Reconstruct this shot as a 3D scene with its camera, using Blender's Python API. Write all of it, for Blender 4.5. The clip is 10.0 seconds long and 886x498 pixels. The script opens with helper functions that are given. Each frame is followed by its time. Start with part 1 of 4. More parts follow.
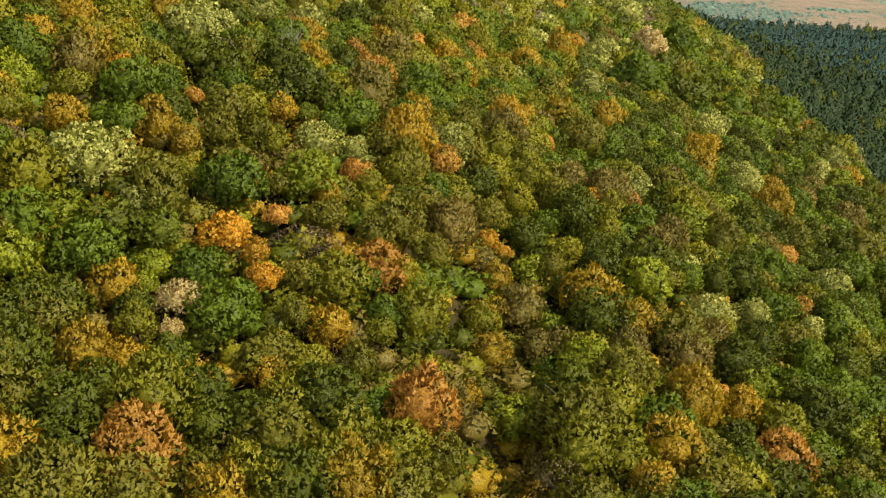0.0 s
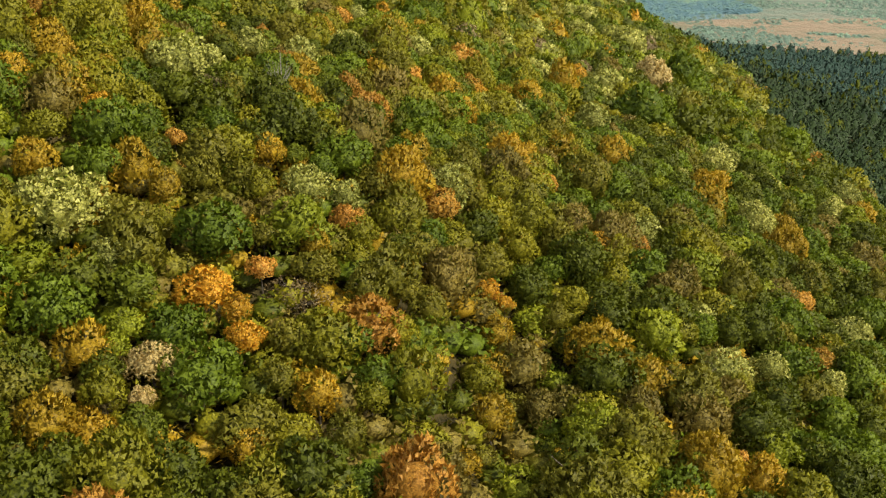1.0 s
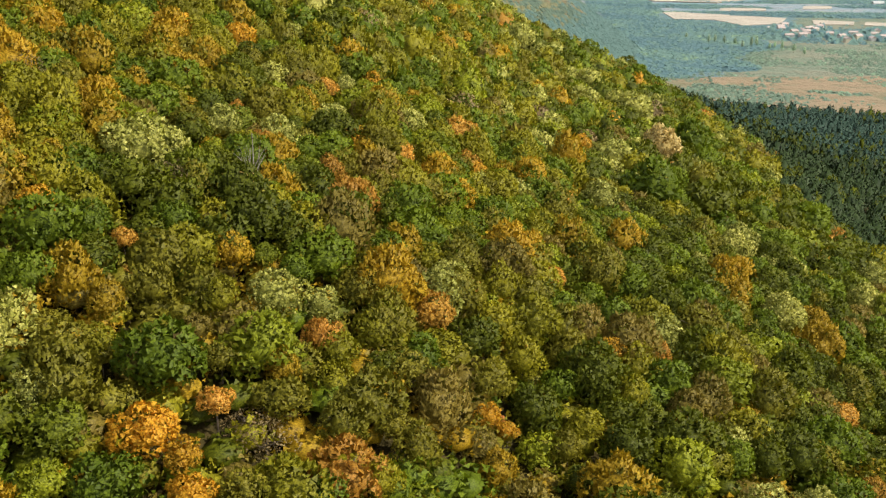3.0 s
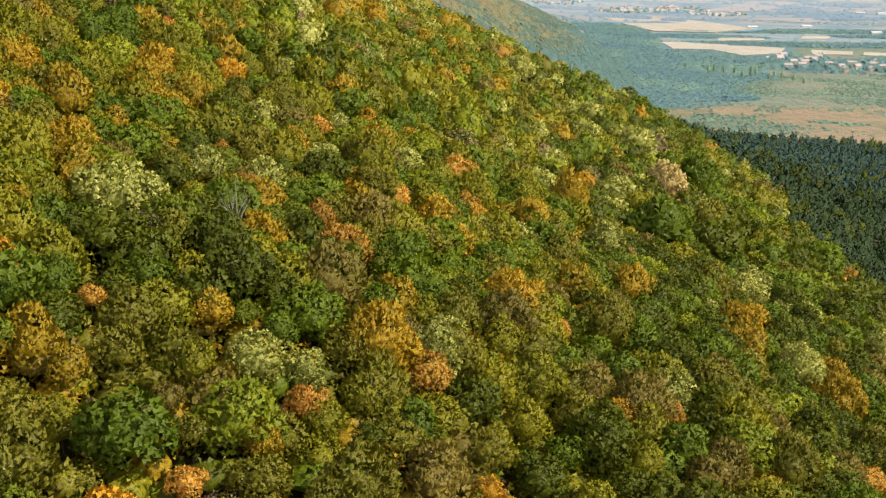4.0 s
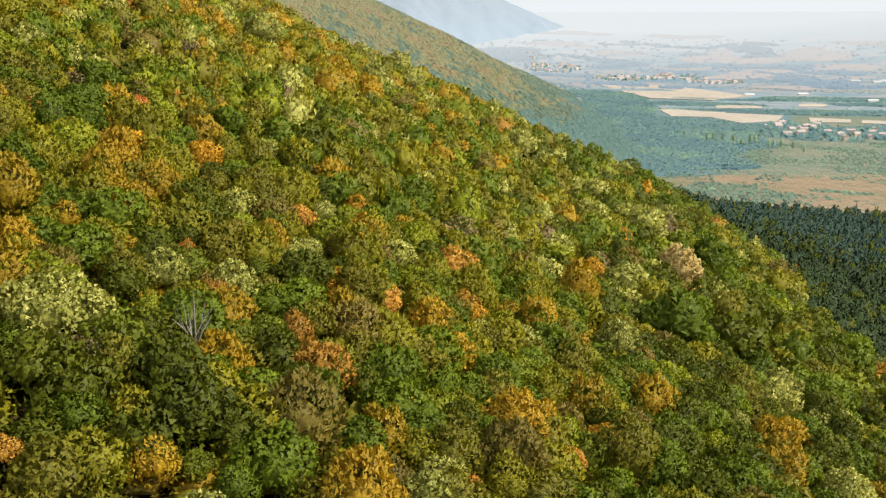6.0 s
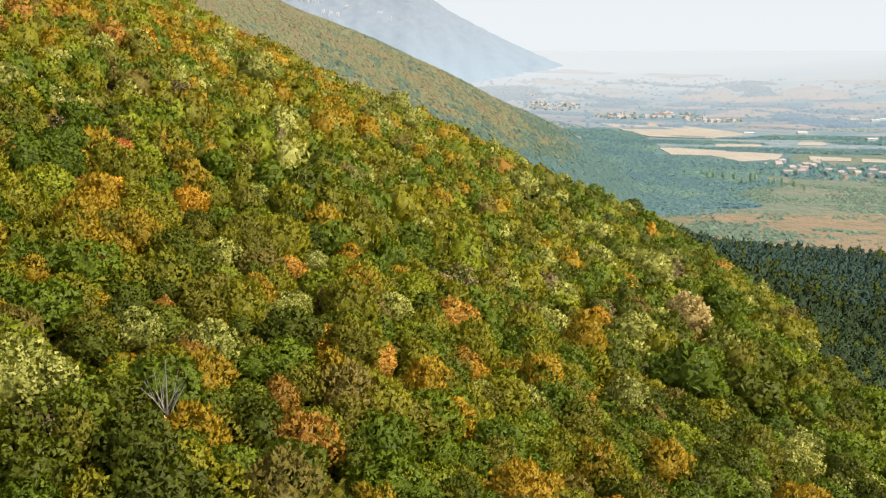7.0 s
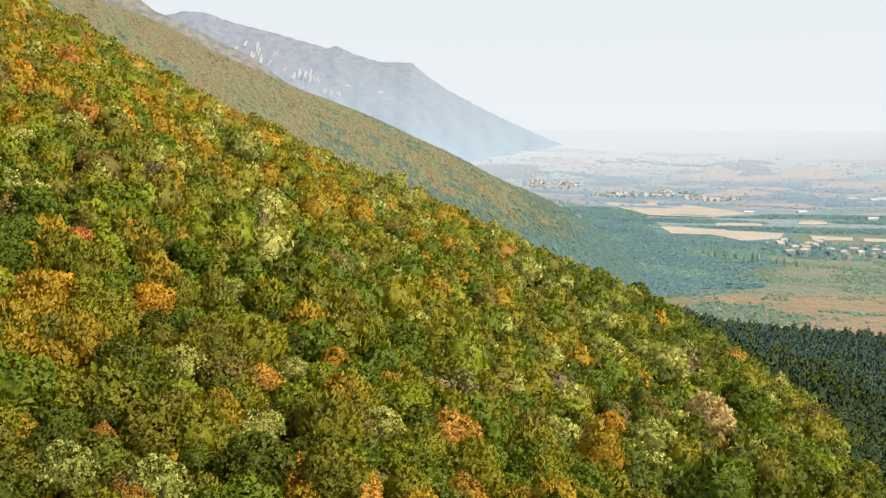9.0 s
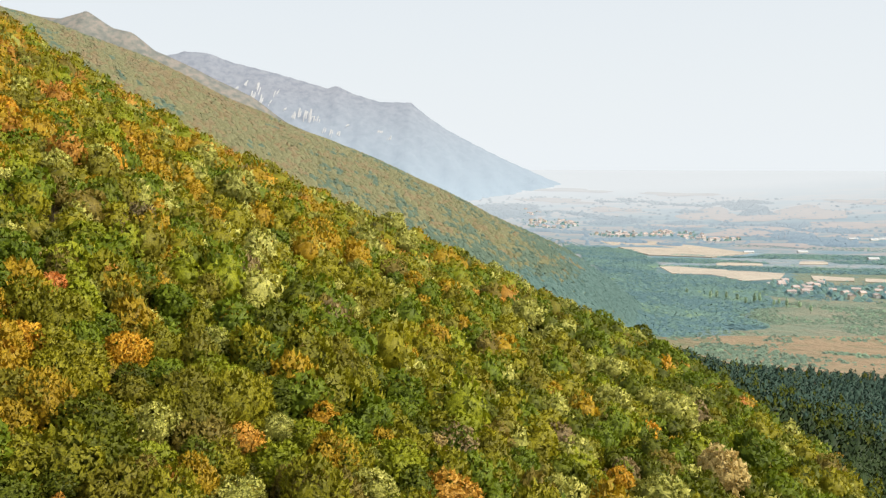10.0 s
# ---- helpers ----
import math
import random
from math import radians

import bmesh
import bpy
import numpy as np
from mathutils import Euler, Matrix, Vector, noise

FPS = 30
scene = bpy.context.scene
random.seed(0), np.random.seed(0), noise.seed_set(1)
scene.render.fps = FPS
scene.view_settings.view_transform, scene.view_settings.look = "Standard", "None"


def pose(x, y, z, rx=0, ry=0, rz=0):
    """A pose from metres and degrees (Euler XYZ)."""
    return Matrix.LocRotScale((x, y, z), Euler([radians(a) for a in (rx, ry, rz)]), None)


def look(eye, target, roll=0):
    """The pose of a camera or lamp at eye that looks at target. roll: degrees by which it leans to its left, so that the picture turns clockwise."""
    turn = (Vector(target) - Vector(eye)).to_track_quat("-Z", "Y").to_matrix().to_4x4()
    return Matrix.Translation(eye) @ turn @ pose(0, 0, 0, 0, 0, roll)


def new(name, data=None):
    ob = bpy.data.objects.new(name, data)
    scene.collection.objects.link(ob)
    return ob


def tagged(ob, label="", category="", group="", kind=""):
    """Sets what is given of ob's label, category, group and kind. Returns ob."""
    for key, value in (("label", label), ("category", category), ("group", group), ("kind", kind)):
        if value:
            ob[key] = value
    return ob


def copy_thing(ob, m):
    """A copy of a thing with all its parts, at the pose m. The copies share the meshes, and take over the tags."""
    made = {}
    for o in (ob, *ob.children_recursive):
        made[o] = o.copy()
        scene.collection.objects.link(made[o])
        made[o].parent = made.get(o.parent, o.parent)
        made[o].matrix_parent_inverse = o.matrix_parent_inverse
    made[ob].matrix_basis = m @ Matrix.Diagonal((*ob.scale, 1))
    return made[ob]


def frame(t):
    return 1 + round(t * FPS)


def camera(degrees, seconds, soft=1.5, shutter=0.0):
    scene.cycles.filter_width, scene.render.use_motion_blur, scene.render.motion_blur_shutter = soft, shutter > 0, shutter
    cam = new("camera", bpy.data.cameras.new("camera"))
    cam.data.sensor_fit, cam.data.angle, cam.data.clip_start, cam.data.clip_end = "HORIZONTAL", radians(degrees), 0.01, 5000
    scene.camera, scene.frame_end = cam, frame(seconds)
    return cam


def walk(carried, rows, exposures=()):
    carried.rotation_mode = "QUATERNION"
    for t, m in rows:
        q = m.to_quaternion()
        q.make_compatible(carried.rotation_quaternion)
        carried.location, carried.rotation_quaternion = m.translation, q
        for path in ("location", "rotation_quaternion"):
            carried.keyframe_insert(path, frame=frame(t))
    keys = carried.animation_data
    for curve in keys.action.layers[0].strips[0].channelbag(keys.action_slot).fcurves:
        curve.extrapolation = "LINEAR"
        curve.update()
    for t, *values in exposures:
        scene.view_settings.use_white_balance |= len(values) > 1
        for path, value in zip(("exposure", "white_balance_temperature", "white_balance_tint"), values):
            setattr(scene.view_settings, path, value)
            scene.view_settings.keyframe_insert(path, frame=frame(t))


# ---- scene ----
cam = camera(50.5, 10.0, soft=1.3)
METRES, EYE, TILT, LEAN, TURN = 100.0, 195.0, -24.15, 0.5, 0.0
ROWS = [
    (0.0, 0.0, 0.0, 0.0, 0.0, 0.0, -0.0),
    (0.5, 0.0015, 0.0443, 0.0213, -0.03, 0.6, -0.01),
    (1.0, 0.0031, 0.0892, 0.0429, -0.05, 1.3, -0.03),
    (1.5, 0.0046, 0.1341, 0.0643, -0.05, 2.05, -0.04),
    (2.0, 0.0072, 0.179, 0.0857, -0.07, 2.79, -0.08),
    (2.5, 0.0091, 0.2272, 0.1079, -0.11, 3.61, -0.13),
    (4.0, 0.0142, 0.3639, 0.1719, -0.2, 6.12, -0.2),
    (4.5, 0.0151, 0.4083, 0.195, -0.22, 7.0, -0.22),
    (5.0, 0.0163, 0.4549, 0.219, -0.25, 8.0, -0.23),
    (5.5, 0.0173, 0.4991, 0.2415, -0.28, 8.97, -0.26),
    (7.0, 0.0207, 0.632, 0.3067, -0.34, 12.23, -0.36),
    (7.5, 0.0222, 0.6778, 0.3288, -0.36, 13.44, -0.39),
    (8.0, 0.0233, 0.7218, 0.3496, -0.4, 14.6, -0.43),
    (8.5, 0.0244, 0.7667, 0.37, -0.41, 15.77, -0.46),
    (9.0, 0.0259, 0.8108, 0.3903, -0.42, 16.91, -0.5),
    (9.5, 0.0276, 0.855, 0.4103, -0.47, 18.1, -0.54),
    (10.0, 0.0286, 0.9018, 0.4308, -0.49, 19.29, -0.57),
]
walk(cam, [(t, pose(0, 0, EYE, TILT, LEAN, TURN) @ pose(METRES * x, METRES * y, METRES * z, 90 + pitch, roll, yaw)) for t, x, y, z, yaw, pitch, roll in ROWS], [(0.0, 0.16), (10.0, 0.12)])

# ---- light ----
SUN_ELEV, SUN_AZ = 47.0, 110.0      # degrees above the horizon; degrees clockwise from the way ahead
world = bpy.data.worlds.new("hazy_sky")
scene.world = world
world.use_nodes = True
wn = world.node_tree
sky = wn.nodes.new("ShaderNodeTexSky")
sky.sky_type, sky.sun_disc = "NISHITA", False
sky.sun_elevation, sky.sun_rotation = radians(SUN_ELEV), radians(SUN_AZ)
sky.air_density, sky.dust_density, sky.ozone_density = 1.0, 2.0, 1.0
HAZE = (0.775, 0.818, 0.848, 1.0)     # the bright autumn haze that whitens the sky, thickest at the horizon
way = wn.nodes.new("ShaderNodeTexCoord")
up = wn.nodes.new("ShaderNodeSeparateXYZ")
wn.links.new(way.outputs["Generated"], up.inputs[0])
thick = wn.nodes.new("ShaderNodeMapRange")
thick.inputs[1].default_value, thick.inputs[2].default_value = 0.02, 0.9
thick.inputs[3].default_value, thick.inputs[4].default_value = 1.0, 0.45
wn.links.new(up.outputs[2], thick.inputs[0])
scaled = wn.nodes.new("ShaderNodeVectorMath")
scaled.operation = "SCALE"
scaled.inputs[3].default_value = 0.12
wn.links.new(sky.outputs[0], scaled.inputs[0])
veil = wn.nodes.new("ShaderNodeMix")
veil.data_type = "RGBA"
wn.links.new(thick.outputs[0], veil.inputs[0])
wn.links.new(scaled.outputs[0], veil.inputs[6])
veil.inputs[7].default_value = HAZE
wn.links.new(veil.outputs[2], wn.nodes["Background"].inputs[0])
wn.nodes["Background"].inputs[1].default_value = 1.0
sun_data = bpy.data.lights.new("sun", "SUN")
sun_data.energy, sun_data.angle, sun_data.color = 5.0, radians(5), (1.0, 0.92, 0.78)
sun = new("sun", sun_data)
e, a = radians(SUN_ELEV), radians(SUN_AZ)
to_sun = Vector((math.sin(a) * math.cos(e), math.cos(a) * math.cos(e), math.sin(e)))
sun.matrix_world = look(to_sun * 300 + Vector((0, 200, 150)), (0, 200, 150))


# ---- materials ----
def lin(r, g, b):
    """Linear colour from 0-255 values as a paint chart gives them."""
    return tuple(((c / 255 + 0.055) / 1.055) ** 2.4 if c > 10 else c / 255 / 12.92 for c in (r, g, b)) + (1.0,)


def material(name):
    m = bpy.data.materials.new(name)
    m.use_nodes = True
    t = m.node_tree
    return m, t, t.nodes["Principled BSDF"]


def add(t, kind, **sockets):
    n = t.nodes.new(kind)
    for k, v in sockets.items():
        n.inputs[k.replace("_", " ")].default_value = v
    return n


def ramp(t, fac, stops):
    n = t.nodes.new("ShaderNodeValToRGB")
    while len(n.color_ramp.elements) < len(stops):
        n.color_ramp.elements.new(0.5)
    for el, (p, c) in zip(n.color_ramp.elements, stops):
        el.position, el.color = p, c
    t.links.new(fac, n.inputs[0])
    return n.outputs[0]


def mixed(t, fac, a, b, mode="MIX"):
    n = t.nodes.new("ShaderNodeMix")
    n.data_type, n.blend_type = "RGBA", mode
    for sock, v in ((n.inputs[0], fac), (n.inputs[6], a), (n.inputs[7], b)):
        if isinstance(v, bpy.types.NodeSocket):
            t.links.new(v, sock)
        else:
            sock.default_value = v
    return n.outputs[2]


def leaf_material(name, dark, main, light, glow=0.32, per_tree=0.18, apart=0.45):
    """Foliage: every leaf clump its own tone, every tree its own hue, patches within a crown, light through the leaves."""
    m, t, p = material(name)
    geo = t.nodes.new("ShaderNodeNewGeometry")
    shade, shine = (tuple(apart * p + (1 - apart) * q for p, q in zip(c, main)) for c in (dark, light))
    leaf = ramp(t, geo.outputs["Random Per Island"], [(0.0, shade), (0.5, main), (1.0, shine)])
    big = add(t, "ShaderNodeTexNoise", Scale=0.35, Detail=2.0)
    pos = t.nodes.new("ShaderNodeNewGeometry")
    t.links.new(pos.outputs["Position"], big.inputs["Vector"])
    patch = ramp(t, big.outputs["Fac"], [(0.35, dark), (0.65, light)])
    col = mixed(t, 0.25, leaf, patch)
    fine = add(t, "ShaderNodeTexNoise", Scale=5.0, Detail=2.0)
    t.links.new(pos.outputs["Position"], fine.inputs["Vector"])
    speck = ramp(t, fine.outputs["Fac"], [(0.36, (0.64, 0.66, 0.62, 1)), (0.62, (1.38, 1.38, 1.32, 1))])
    col = mixed(t, 1.0, col, speck, "MULTIPLY")
    info = t.nodes.new("ShaderNodeObjectInfo")
    hsv = t.nodes.new("ShaderNodeHueSaturation")
    rng = t.nodes.new("ShaderNodeMapRange")
    rng.inputs[3].default_value, rng.inputs[4].default_value = 1.0 - per_tree, 1.0 + per_tree
    t.links.new(info.outputs["Random"], rng.inputs[0])
    t.links.new(rng.outputs[0], hsv.inputs["Value"])
    hue = t.nodes.new("ShaderNodeMapRange")
    hue.inputs[3].default_value, hue.inputs[4].default_value = 0.505, 0.495
    t.links.new(info.outputs["Random"], hue.inputs[0])
    t.links.new(hue.outputs[0], hsv.inputs["Hue"])
    t.links.new(col, hsv.inputs["Color"])
    p.inputs["Roughness"].default_value = 0.6
    p.inputs["Specular IOR Level"].default_value = 0.25
    t.links.new(hsv.outputs[0], p.inputs["Base Color"])
    thin = t.nodes.new("ShaderNodeBsdfTranslucent")
    t.links.new(hsv.outputs[0], thin.inputs[0])
    mix = t.nodes.new("ShaderNodeMixShader")
    mix.inputs[0].default_value = glow
    t.links.new(p.outputs[0], mix.inputs[1])
    t.links.new(thin.outputs[0], mix.inputs[2])
    t.links.new(mix.outputs[0], t.nodes["Material Output"].inputs[0])
    return m


LEAF = {
    "green": leaf_material("green_leaves", lin(60, 76, 10), lin(94, 109, 18), lin(124, 137, 30)),
    "deep": leaf_material("dark_green_leaves", lin(55, 62, 7), lin(84, 90, 13), lin(111, 116, 24)),
    "teal": leaf_material("blue_green_leaves", lin(67, 76, 12), lin(95, 103, 20), lin(120, 128, 32)),
    "olive": leaf_material("yellow_green_leaves", lin(88, 88, 14), lin(129, 124, 22), lin(160, 152, 36)),
    "khaki": leaf_material("dull_olive_leaves", lin(80, 78, 18), lin(115, 109, 26), lin(142, 135, 42)),
    "lime": leaf_material("fresh_green_leaves", lin(88, 98, 12), lin(126, 132, 24), lin(160, 162, 40)),
    "gold": leaf_material("yellow_leaves", lin(146, 104, 16), lin(192, 143, 34), lin(214, 170, 56)),
    "mustard": leaf_material("mustard_leaves", lin(118, 94, 16), lin(160, 130, 26), lin(187, 157, 42)),
    "orange": leaf_material("orange_leaves", lin(148, 104, 28), lin(190, 144, 54), lin(208, 166, 80)),
    "red": leaf_material("red_orange_leaves", lin(146, 92, 36), lin(182, 116, 54), lin(200, 142, 78)),
    "rust": leaf_material("rusty_leaves", lin(122, 86, 26), lin(166, 120, 42), lin(188, 144, 62)),
    "brown": leaf_material("brown_leaves", lin(88, 76, 28), lin(120, 106, 42), lin(146, 130, 58)),
    "pale": leaf_material("silvery_green_leaves", lin(86, 92, 22), lin(147, 147, 60), lin(208, 202, 114), apart=0.9),
    "cream": leaf_material("cream_leaves", lin(140, 114, 60), lin(190, 164, 100), lin(220, 200, 142)),
    "twig": leaf_material("bare_twigs", lin(98, 84, 52), lin(130, 112, 74), lin(156, 138, 98)),
    "pine": leaf_material("pine_needles", lin(34, 48, 24), lin(46, 62, 30), lin(60, 76, 40), glow=0.1),
    # far foliage: distance haze painted in as paler, bluer base colours
    "pine_far": leaf_material("hazed_pine_needles", lin(46, 70, 60), lin(58, 82, 70), lin(72, 96, 80), glow=0.1),
    "far_olive": leaf_material("hazed_olive_canopy", lin(126, 127, 94), lin(148, 146, 110), lin(162, 158, 122)),
    "far_green": leaf_material("hazed_green_canopy", lin(96, 118, 104), lin(112, 132, 116), lin(126, 144, 126)),
    "far_rust": leaf_material("hazed_rusty_canopy", lin(140, 126, 96), lin(156, 140, 108), lin(168, 152, 120)),
    "vale": leaf_material("hazed_vale_canopy", lin(94, 124, 122), lin(108, 138, 134), lin(124, 150, 144)),
    "vale_dark": leaf_material("dark_hazed_vale_canopy", lin(84, 113, 122), lin(96, 126, 134), lin(108, 136, 142)),
    "vale_light": leaf_material("light_hazed_vale_canopy", lin(112, 138, 116), lin(128, 154, 130), lin(146, 168, 144)),
}

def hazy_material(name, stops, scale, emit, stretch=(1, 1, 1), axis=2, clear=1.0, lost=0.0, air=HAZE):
    """The far distance: pale colours; kilometres of lit air painted into colour and emission."""
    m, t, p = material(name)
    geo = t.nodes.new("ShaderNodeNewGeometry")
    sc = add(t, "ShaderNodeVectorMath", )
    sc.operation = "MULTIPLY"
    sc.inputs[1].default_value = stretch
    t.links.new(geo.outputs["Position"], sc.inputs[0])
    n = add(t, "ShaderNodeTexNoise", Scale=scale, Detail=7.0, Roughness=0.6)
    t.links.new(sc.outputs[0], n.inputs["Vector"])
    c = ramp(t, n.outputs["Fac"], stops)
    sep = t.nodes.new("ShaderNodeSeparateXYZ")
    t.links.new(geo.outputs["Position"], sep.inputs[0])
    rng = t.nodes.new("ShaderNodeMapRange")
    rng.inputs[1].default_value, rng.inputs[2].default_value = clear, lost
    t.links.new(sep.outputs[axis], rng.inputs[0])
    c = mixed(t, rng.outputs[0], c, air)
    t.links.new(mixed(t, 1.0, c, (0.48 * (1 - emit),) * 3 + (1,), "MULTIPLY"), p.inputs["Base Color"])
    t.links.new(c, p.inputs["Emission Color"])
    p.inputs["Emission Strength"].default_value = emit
    p.inputs["Roughness"].default_value = 1.0
    p.inputs["Specular IOR Level"].default_value = 0.0
    return m


# haze painted in: poplar leaves paled, far_wood blued and made to glow
LEAF["poplar"] = leaf_material("hazed_poplar_leaves", lin(150, 172, 148), lin(182, 200, 174), lin(204, 216, 194), glow=0.4)
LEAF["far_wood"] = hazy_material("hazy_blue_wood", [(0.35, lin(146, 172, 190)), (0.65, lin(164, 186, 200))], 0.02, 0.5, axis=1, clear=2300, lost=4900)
LEAF_NAMES = list(LEAF)


def rough_material(name, stops, scale, bump=0.3, rough=0.9, detail=6.0):
    m, t, p = material(name)
    geo = t.nodes.new("ShaderNodeNewGeometry")
    n1 = add(t, "ShaderNodeTexNoise", Scale=scale, Detail=detail, Roughness=0.6)
    n2 = add(t, "ShaderNodeTexNoise", Scale=scale * 0.13, Detail=3.0)
    for n in (n1, n2):
        t.links.new(geo.outputs["Position"], n.inputs["Vector"])
    c1, c2 = ramp(t, n1.outputs["Fac"], stops), ramp(t, n2.outputs["Fac"], stops)
    t.links.new(mixed(t, 0.5, c1, c2), p.inputs["Base Color"])
    p.inputs["Roughness"].default_value = rough
    p.inputs["Specular IOR Level"].default_value = 0.2
    b = add(t, "ShaderNodeBump", Strength=bump, Distance=1.0 / scale)
    t.links.new(n1.outputs["Fac"], b.inputs["Height"])
    t.links.new(b.outputs[0], p.inputs["Normal"])
    return m


BARK = rough_material("grey_bark", [(0.3, lin(70, 60, 48)), (0.7, lin(124, 112, 96))], 3.0)
PALE_BARK = rough_material("pale_dead_wood", [(0.3, lin(120, 112, 100)), (0.7, lin(168, 160, 148))], 3.0)
LITTER = rough_material("leaf_litter_and_soil", [(0.3, lin(40, 36, 18)), (0.5, lin(66, 58, 28)), (0.7, lin(92, 76, 40))], 0.5)
# SCRUB, HAZY_PLAIN and SPUR_FLOOR have distance haze painted into their base colours
SCRUB = rough_material("hazed_dry_grass", [(0.3, lin(94, 114, 100)), (0.48, lin(108, 120, 102)), (0.6, lin(130, 126, 108)), (0.75, lin(112, 120, 102))], 0.035)
HAZY_PLAIN = rough_material("hazed_farmland", [(0.3, lin(100, 130, 142)), (0.45, lin(112, 138, 149)), (0.56, lin(144, 147, 147)), (0.7, lin(114, 136, 149))], 0.02)
SPUR_FLOOR = rough_material("hazed_autumn_brush", [(0.3, lin(104, 106, 70)), (0.7, lin(130, 124, 82))], 0.05)
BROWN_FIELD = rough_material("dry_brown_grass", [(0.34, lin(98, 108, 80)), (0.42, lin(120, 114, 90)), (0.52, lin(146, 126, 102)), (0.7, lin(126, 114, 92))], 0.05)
# VALE_FLOOR, STRAW and PINK_SOIL: greyer and bluer base colours stand in for haze
VALE_FLOOR = rough_material("hazed_valley_brush", [(0.3, lin(88, 112, 116)), (0.7, lin(104, 128, 130))], 0.05)
STRAW = rough_material("hazed_straw_stubble", [(0.3, lin(164, 154, 141)), (0.6, lin(178, 168, 153)), (0.8, lin(170, 160, 147))], 0.02)
PINK_SOIL = rough_material("hazed_pink_soil", [(0.3, lin(176, 168, 162)), (0.7, lin(190, 182, 174))], 0.01)
ROCK = rough_material("pale_limestone", [(0.3, lin(150, 142, 130)), (0.7, lin(214, 208, 198))], 1.2, bump=0.6)


# ---- mesh helpers ----
def mesh_of(name, verts, faces, mats, idx=None, smooth=False, normals=None):
    """A mesh from arrays: verts N x 3, faces M x k (all of one size)."""
    verts, faces = np.asarray(verts, np.float32), np.asarray(faces, np.int32)
    me = bpy.data.meshes.new(name)
    n, k = faces.shape
    me.vertices.add(len(verts))
    me.vertices.foreach_set("co", verts.ravel())
    me.loops.add(n * k)
    me.loops.foreach_set("vertex_index", faces.ravel())
    me.polygons.add(n)
    me.polygons.foreach_set("loop_start", np.arange(0, n * k, k, dtype=np.int32))
    for m in mats:
        me.materials.append(m)
    if idx is not None:
        me.polygons.foreach_set("material_index", np.asarray(idx, np.int32))
    me.polygons.foreach_set("use_smooth", np.full(n, smooth))
    me.update(calc_edges=True)
    if normals is not None:
        me.normals_split_custom_set_from_vertices(np.asarray(normals, np.float32))
    return me


def part(name, me, parent, label=""):
    ob = new(name, me)
    ob.parent = parent
    return tagged(ob, label)


def grid_faces(nu, nv):
    i = np.arange((nu - 1) * (nv - 1))
    a = i // (nv - 1) * nv + i % (nv - 1)
    return np.stack([a, a + nv, a + nv + 1, a + 1], 1)




WHITE_WALL = rough_material("whitewashed_wall", [(0.3, lin(206, 202, 196)), (0.7, lin(226, 222, 216))], 0.3, bump=0.05)
CREAM_WALL = rough_material("cream_plaster", [(0.3, lin(200, 186, 164)), (0.7, lin(220, 206, 186))], 0.3, bump=0.05)
# clay red paled towards grey, haze painted into the roof colour
TILE_ROOF = rough_material("hazed_clay_roof", [(0.3, lin(176, 160, 154)), (0.7, lin(192, 176, 170))], 0.3, bump=0.1)
PALE_ROOF = rough_material("pale_sheet_roof", [(0.3, lin(186, 188, 188)), (0.7, lin(204, 206, 206))], 0.2, bump=0.05)
ROAD = rough_material("pale_road", [(0.3, lin(186, 180, 172)), (0.7, lin(208, 202, 196))], 0.1, bump=0.05)


# ---- terrain heights ----
def smax(a, b, k):
    return 0.5 * (a + b + np.sqrt((a - b) ** 2 + k * k))


def rolls(x, y, size, seed=0.0):
    """Gentle rolling relief made of a few waves, about -1 to 1."""
    a, b = x / size + seed, y / size - 1.7 * seed
    return (np.sin(a + 1.3 * np.sin(0.7 * b)) + np.sin(1.3 * b + 1.1 * np.sin(0.9 * a + 2)) + np.sin(0.8 * (a + b) + 4)) / 3


# hollows and swells of the near slope: across, ahead, height
SWELLS = [
    (-62, 122, -2.0), (-62, 150, -2.8), (-62, 255, -1.2), (-37, 95, -3.2), (-37, 122, 2.8), (-37, 150, 2.8), (-37, 180, 2.4), (-37, 255,
    2.0), (-12, 95, -1.9), (-12, 150, 3.2), (-12, 180, 1.7), (-12, 255, 2.1), (13, 180, -1.6), (13, 215, -1.2), (13, 255, -1.6), (13, 350,
    -2.4), (38, 95, 1.9), (38, 255, -1.5), (38, 300, -3.2), (38, 350, -1.2), (63, 180, 1.5), (63, 255, 1.7), (63, 350, 1.1), (88, 350, 1.3),
    (-85, 540, -6.5), (10, 610, -5.5), (100, 600, -3.5)]


def spur(x, y):
    """The near wooded spur: a smooth hillside falling to the right, with its crest ahead."""
    xc = np.clip(x, -270, 170)
    yc = np.clip(y, -60, 640)
    u, v = xc / 100, (yc - 250) / 100
    z = (155.8 + 8.85 * v - 2.27 * v * v - 43.0 * u - 4.9 * u * v + 1.42 * u * v * v
         + 2.43 * u * u - 0.88 * u * u * v - 1.65 * u ** 3)
    z = z - 0.50 * (x - xc) - 0.06 * (y - yc)
    z = z - 0.004 * np.maximum(0, y - 600) ** 1.8 - 0.0015 * np.maximum(0, -y - 20) ** 2
    gully = 7.0 * np.exp(-((x - 9 - 0.12 * (y - 113)) / 8) ** 2) / (1 + np.exp((y - 142) / 9))
    for sx, sy, up in SWELLS:
        w = 22 + 0.03 * sy
        z = z + up * np.exp(-((x - sx) ** 2 + (y - sy) ** 2) / (2 * w * w))
    return z - 7.5 - gully + 1.6 * rolls(x, y, 17, 1.0)


